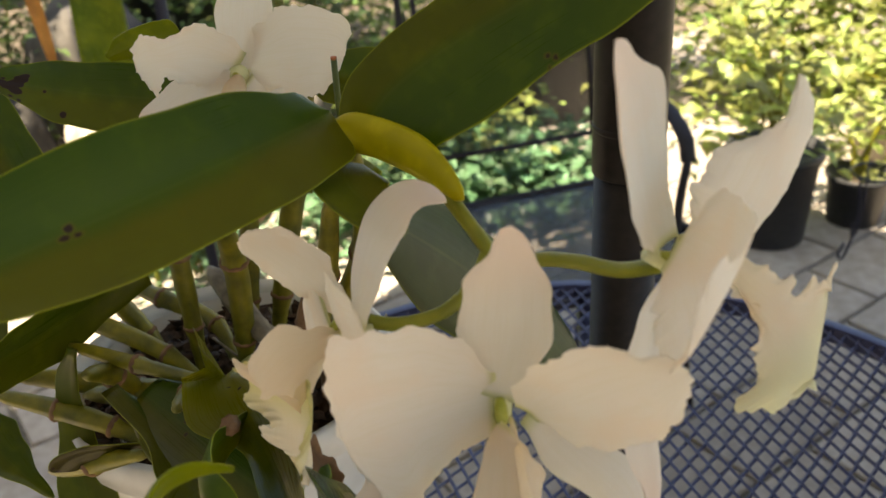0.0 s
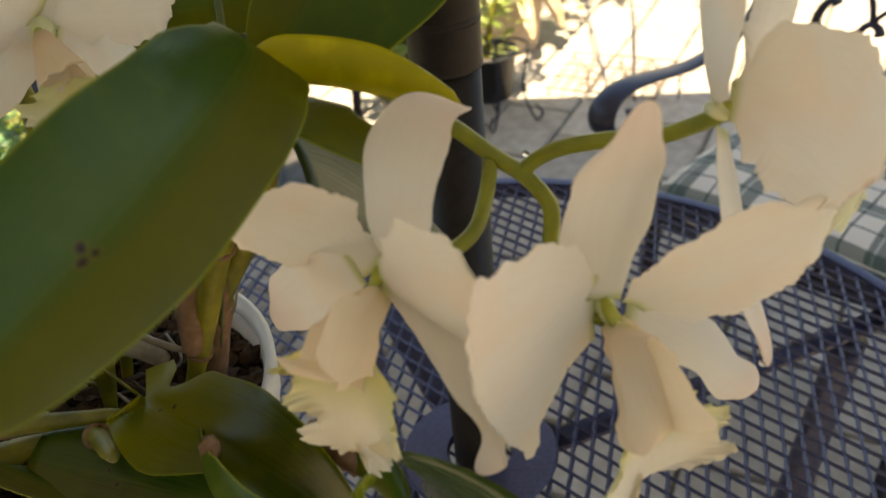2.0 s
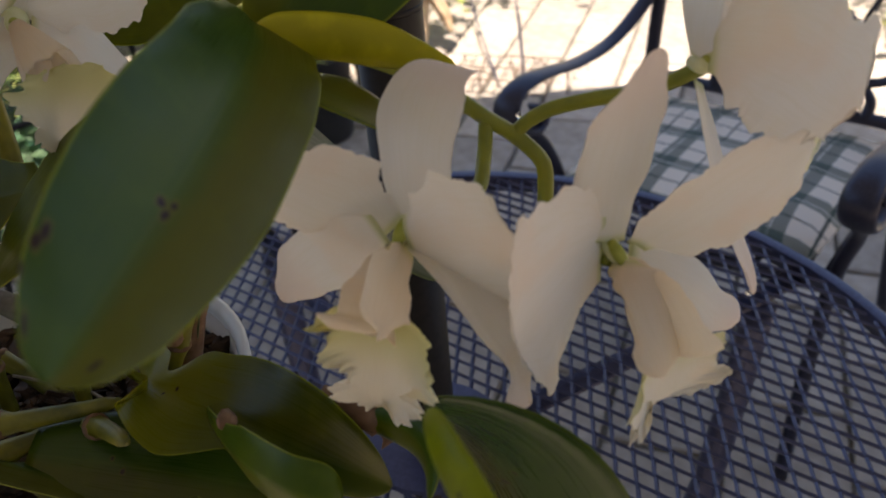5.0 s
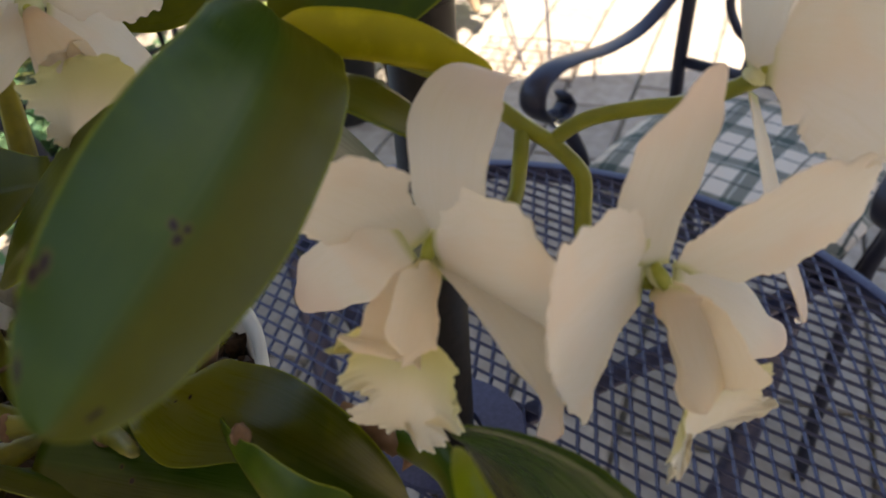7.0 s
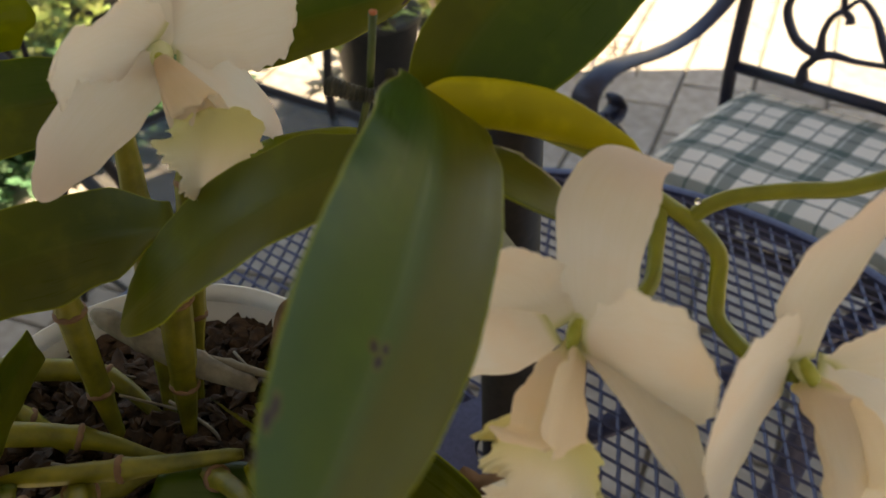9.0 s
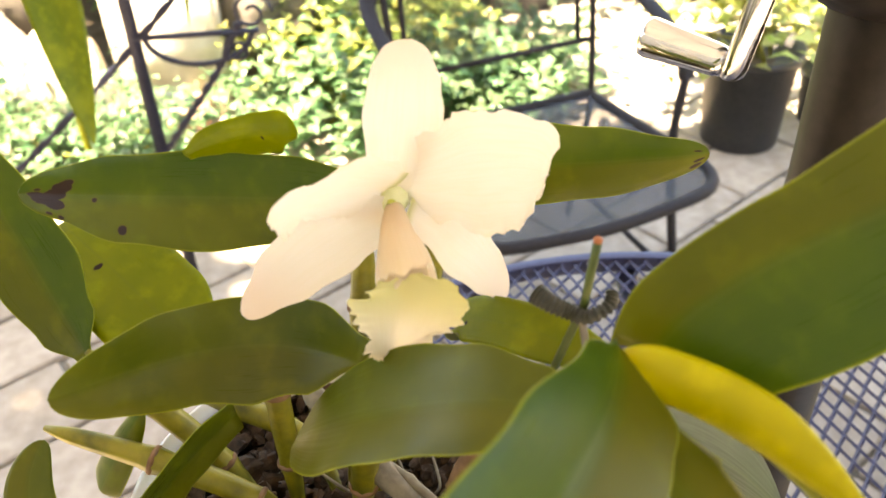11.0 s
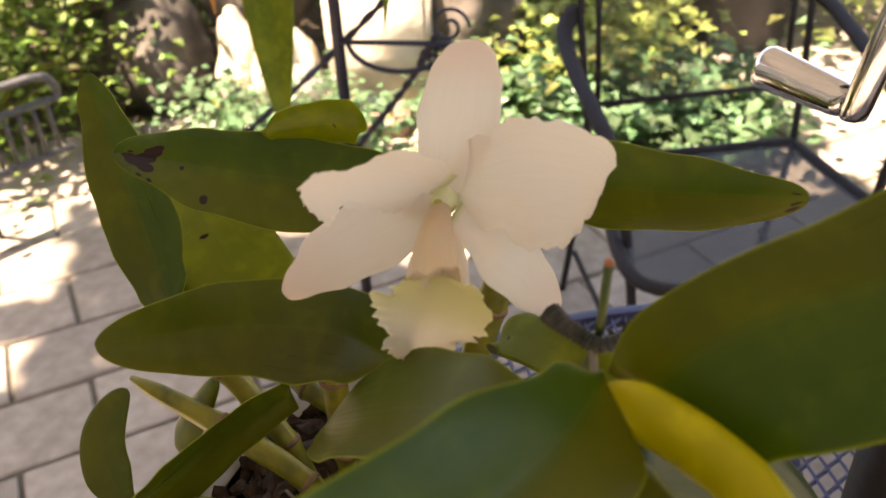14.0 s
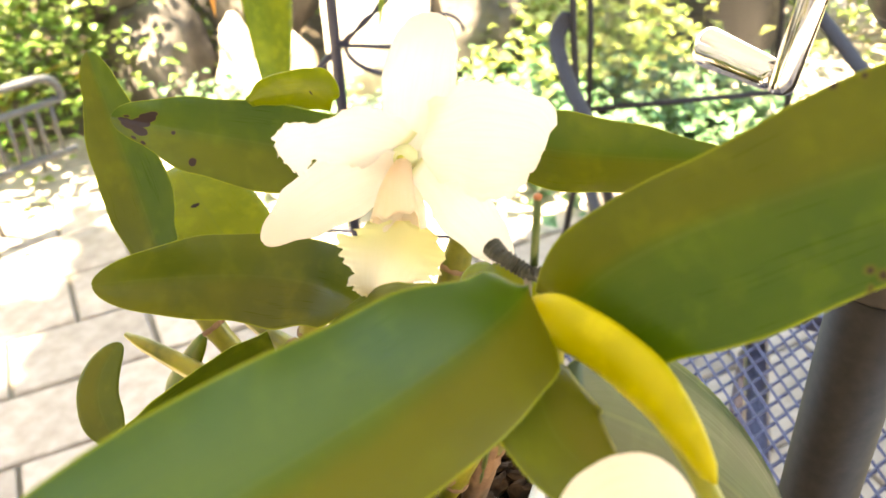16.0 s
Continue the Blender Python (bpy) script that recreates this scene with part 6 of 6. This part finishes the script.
part("ring", sweep(bmesh.new(), [(0.07 * math.cos(a), 0.07 * math.sin(a), 0.26) for a in [k * math.pi / 12 for k in range(24)]], 0.004, 6, closed=True), PAINT_METAL, stand)
for k in range(3):
    a = 2.1 * k
    part("leg", sweep(bmesh.new(), curve_points([(0.07 * math.cos(a), 0.07 * math.sin(a), 0.26), (0.05 * math.cos(a), 0.05 * math.sin(a), 0.12), (0.085 * math.cos(a), 0.085 * math.sin(a), 0.012), (0.11 * math.cos(a), 0.11 * math.sin(a), 0.03), (0.09 * math.cos(a), 0.09 * math.sin(a), 0.06)], 6), 0.004, 6), PAINT_METAL, stand)

rack = thing("wire_rack", "rusty flat wire rack lying on the sunny pavers", "rack", pose(0.255, 2.365, 0, 0, 0, -18))
RUST_WIRE = plain("rusty_wire", (0.10, 0.06, 0.04), (0.20, 0.13, 0.09), 120, 0.7, 0.4, 0.4, 0.0005)
for k in range(9):
    x = -0.18 + 0.045 * k
    part("bar", sweep(bmesh.new(), [(x, -0.16, 0.022), (x, 0.16, 0.022)], 0.0024, 6), RUST_WIRE, rack)
for k in range(4):
    y = -0.16 + 0.1067 * k
    part("cross_wire", sweep(bmesh.new(), [(-0.19, y, 0.027), (0.19, y, 0.027)], 0.0028, 6), RUST_WIRE, rack)
for x in (-0.18, 0.18):
    for y in (-0.16, 0.16):
        part("foot", sweep(bmesh.new(), [(x, y, 0.022), (x, y, 0.0)], 0.0028, 6), RUST_WIRE, rack)
twig = random.Random(21)
for x, y in ((0.17, 2.30), (0.30, 2.28), (0.40, 2.24), (0.46, 2.20)):
    weed = thing("dry_weed", "thin dry curling weed growing through the wire rack", "weed", pose(x, y, 0), "dry weeds")
    for _ in range(4):
        a, reach, high = twig.uniform(0, 6.28), twig.uniform(0.03, 0.08), twig.uniform(0.06, 0.13)
        part("stalk", sweep(bmesh.new(), curve_points([(0, 0, 0), (0.3 * reach * math.cos(a), 0.3 * reach * math.sin(a), high * 0.7), (0.8 * reach * math.cos(a), 0.8 * reach * math.sin(a), high), (reach * math.cos(a + 0.3), reach * math.sin(a + 0.3), high * 0.72)], 5), 0.0016, 5), RUST_WIRE, weed)
withered = thing("withered_plant", "broad withered tan leaves drooping over the clay bowl", "plant", pose(0.0, 2.66, 0.2), "potted plants")
WITHERED = plain("withered_leaf", (0.34, 0.22, 0.12), (0.52, 0.38, 0.24), 40, 0.8, 0, 0.3, 0.001)
for foot, middle, tip, half, roll in (((-0.06, 2.70, 0.26), (0.02, 2.66, 0.30), (0.07, 2.60, 0.16), 0.035, 30), ((-0.05, 2.72, 0.26), (0.05, 2.70, 0.24), (0.09, 2.68, 0.08), 0.04, -20), ((-0.08, 2.66, 0.25), (-0.04, 2.58, 0.24), (-0.02, 2.53, 0.10), 0.03, 10)):
    bm = blade(foot, middle, tip, half, roll, thick=0.002, wavy=0.3, along=18, across=8)
    bm.transform(withered.matrix_world.inverted())
    part("leaf", bm, [WITHERED, WITHERED], withered)

# tall arching plant behind the trellis
arching = thing("strap_plant", "tall plant with arching yellow-green strap leaves", "plant", pose(-1.80, 0.86, 0))
STRAP_LEAF = leaf_material("strap_leaf", (0.13, 0.18, 0.005), (0.24, 0.28, 0.01), thin=0.4, lit_halves=0.1)
ORANGE_LEAF = leaf_material("orange_leaf", (0.45, 0.17, 0.02), (0.60, 0.26, 0.05), edge=(0.4, 0.2, 0.04), rough=0.6, lit_halves=0.0)
for apex, middle, tip, half, roll in (((-1.42, 0.62, 1.12), (-1.25, 0.49, 0.90), (-1.112, 0.393, 0.645), 0.050, 20), ((-1.40, 0.85, 1.25), (-1.2, 0.8, 1.15), (-0.969, 0.515, 0.828), 0.022, 30), ((-1.32, 0.40, 1.12), (-1.25, 0.38, 1.00), (-1.18, 0.342, 0.86), 0.014, 25)):
    bm = blade(apex, middle, tip, half, roll, (0.5, 0.4, 0.5, 1.6, 1.2), thick=0.002)
    bm.transform(arching.matrix_world.inverted())
    strap = part("strap_leaf", bm, [STRAP_LEAF, STRAP_LEAF], arching) if half > 0.015 else part("strap_leaf", bm, [ORANGE_LEAF, ORANGE_LEAF], arching, "withered orange strap leaf")
    bm = sweep(bmesh.new(), curve_points([(-1.80, 0.86, 0.0), (-1.76, 0.84, 0.7), (-1.62, 0.76, 1.15), apex], 8), 0.009, 8)
    bm.transform(arching.matrix_world.inverted())
    part("leaf_stalk", bm, STEM_SKIN, arching)

# ---- shade tree beside the patio ----
tree = thing("shade_tree", "leafy garden tree shading the patio beside the umbrella", "tree", pose(-3.0, -2.3, 0))
TREE_BARK = plain("tree_bark", (0.08, 0.06, 0.045), (0.18, 0.14, 0.11), 20, 0.9, 0, 0.8, 0.01)
bm = sweep(bmesh.new(), curve_points([(0, 0, -0.05), (0.05, 0.03, 1.5), (0.02, 0.05, 3.0), (0.15, 0.1, 4.6)], 8), [0.14 - 0.0030 * k for k in range(25)], 14)
for v in bm.verts:
    v.co += Vector((noise.noise(v.co * 6), noise.noise(v.co * 6 + Vector((7, 0, 0))), 0)) * 0.015
part("trunk", bm, TREE_BARK, tree)
for tip in ((1.5, 0.7, 5.6), (0.9, 0.9, 5.9), (1.9, 0.2, 5.4), (1.2, -0.2, 5.9), (0.4, 0.5, 6.1), (1.8, 0.5, 5.8)):
    tip = Vector(tip)
    part("limb", sweep(bmesh.new(), curve_points([(0.14, 0.09, 4.4), Vector((0.14, 0.1, 4.5)).lerp(tip, 0.45) + Vector((0, 0, 0.15)), tip], 8), [0.05 - 0.0025 * k for k in range(17)], 8), TREE_BARK, tree)
leafy("crown", (-2.05, -2.15, 5.3), (0.62, 0.60, 0.75), 330, 0.22, 0.070, SUNNY_LEAF, tree, random.Random(3), 10)

# unseen tree, added so that its crowns keep sun off the bed
garden_tree = thing("shade_tree", "broad leafy tree added out of view to shade the planted bed", "tree", pose(-5.4, -1.3, 0))
bm = sweep(bmesh.new(), curve_points([(0, 0, -0.05), (0.04, 0.03, 1.2), (0.10, 0.06, 2.4), (0.25, 0.15, 3.6)], 8), [0.17 - 0.0035 * k for k in range(25)], 14)
for v in bm.verts:
    v.co += Vector((noise.noise(v.co * 6), noise.noise(v.co * 6 + Vector((7, 0, 0))), 0)) * 0.018
part("trunk", bm, TREE_BARK, garden_tree)
for tip in ((2.6, 1.2, 4.4), (1.2, 1.9, 4.5), (3.2, 2.2, 4.3), (0.6, 0.6, 4.8), (2.2, 0.5, 4.4)):
    tip = Vector(tip)
    part("limb", sweep(bmesh.new(), curve_points([(0.24, 0.14, 3.4), Vector((0.25, 0.15, 3.5)).lerp(tip, 0.45) + Vector((0, 0, 0.2)), tip], 8), [0.07 - 0.0035 * k for k in range(17)], 8), TREE_BARK, garden_tree)
leafy("crown", (-3.85, 0.50, 4.0), (1.0, 0.75, 0.8), 460, 0.20, 0.065, DEEP_LEAF, garden_tree, random.Random(8), 10)
leafy("crown", (-2.55, 0.85, 4.1), (0.8, 0.6, 0.5), 90, 0.20, 0.065, DEEP_LEAF, garden_tree, random.Random(9), 4)

# ---- walls that close the place ----
WALL = plain("garden_wall", (0.34, 0.30, 0.25), (0.46, 0.42, 0.36), 6, 0.9, 0, 0.3, 0.01, 0.4)
# unseen south wall: closer and taller than the rest, to cut sky light
for name, at, size in (("wall_north", (0, 7.0, 0.9), (16, 0.3, 1.9)), ("wall_west", (-7.0, 0, 0.9), (0.3, 14, 1.9)), ("wall_east", (7.0, 0, 0.9), (0.3, 14, 1.9)), ("wall_south", (0, -3.2, 1.65), (16, 0.3, 3.4))):
    tagged(part(name, boxes(bmesh.new(), (at, size, 0)), WALL, smooth=False), "plain rendered wall added to close the place", "wall", kind="structure")

# ---- pavers ----
PAVER = plain("paver_stone", (0.245, 0.205, 0.165), (0.375, 0.325, 0.27), 22, 0.85, 0, 0.5, 0.003, 0.5)
info = PAVER.node_tree.nodes.new("ShaderNodeObjectInfo")
tone = PAVER.node_tree.nodes.new("ShaderNodeHueSaturation")
spread = PAVER.node_tree.nodes.new("ShaderNodeMapRange")
spread.inputs["To Min"].default_value, spread.inputs["To Max"].default_value = 0.82, 1.12
PAVER.node_tree.links.new(info.outputs["Random"], spread.inputs["Value"])
PAVER.node_tree.links.new(spread.outputs["Result"], tone.inputs["Value"])
skin = PAVER.node_tree.nodes["Principled BSDF"].inputs["Base Color"]
PAVER.node_tree.links.new(skin.links[0].from_socket, tone.inputs["Color"])
PAVER.node_tree.links.new(tone.outputs["Color"], skin)
patio = thing("patio_paving", "worn grey-tan stone pavers with sandy joints", "paving", pose(0, 0, 0), kind="structure")
bm = boxes(bmesh.new(), ((0.3, 1.0, -0.022), (5.6, 7.4, 0.02), -20))
part("joint_bed", bm, SAND, patio, smooth=False)
WIDE, DEEP = 0.225, 0.335
shapes = []
for k in range(6):
    bm = boxes(bmesh.new(), ((0, 0, -0.010), (WIDE - 0.012, DEEP - 0.012, 0.02), 0))
    for v in bm.verts:
        v.co += Vector((rnd.uniform(-0.003, 0.003), rnd.uniform(-0.003, 0.003), rnd.uniform(-0.0015, 0.0015) if v.co.z > -0.005 else 0))
    bevelled(bm, 0.004, 1)
    mesh = bpy.data.meshes.new("paver")
    bm.to_mesh(mesh)
    bm.free()
    mesh.materials.append(PAVER)
    shapes.append(mesh)
turn = Matrix.Rotation(radians(-20), 4, "Z")
rest = bmesh.new()
made = 0
for i in range(-12, 13):
    for j in range(-11, 12):
        local = Vector((i * WIDE, j * DEEP + (DEEP / 2 if i % 2 else 0), 0))
        at = turn @ local + Vector((0.3, 1.0, 0))
        m = Matrix.Translation(at + Vector((0, 0, rnd.uniform(-0.002, 0.001)))) @ turn
        mesh = rnd.choice(shapes)
        if -2.3 < at.x < 1.7 and -0.5 < at.y < 3.1 and made < 300 and not (-0.9 < at.x < 0.6 and at.y < -0.1):
            ob = new("paver", mesh)
            ob.parent = patio
            ob.matrix_basis = m
            made += 1
        else:
            n = len(rest.verts)
            rest.from_mesh(mesh)
            rest.verts.ensure_lookup_table()
            for v in rest.verts[n:]:
                v.co = m @ v.co
outer = part("outer_pavers", rest, PAVER, patio, smooth=False)
tagged(outer, kind="stuff")
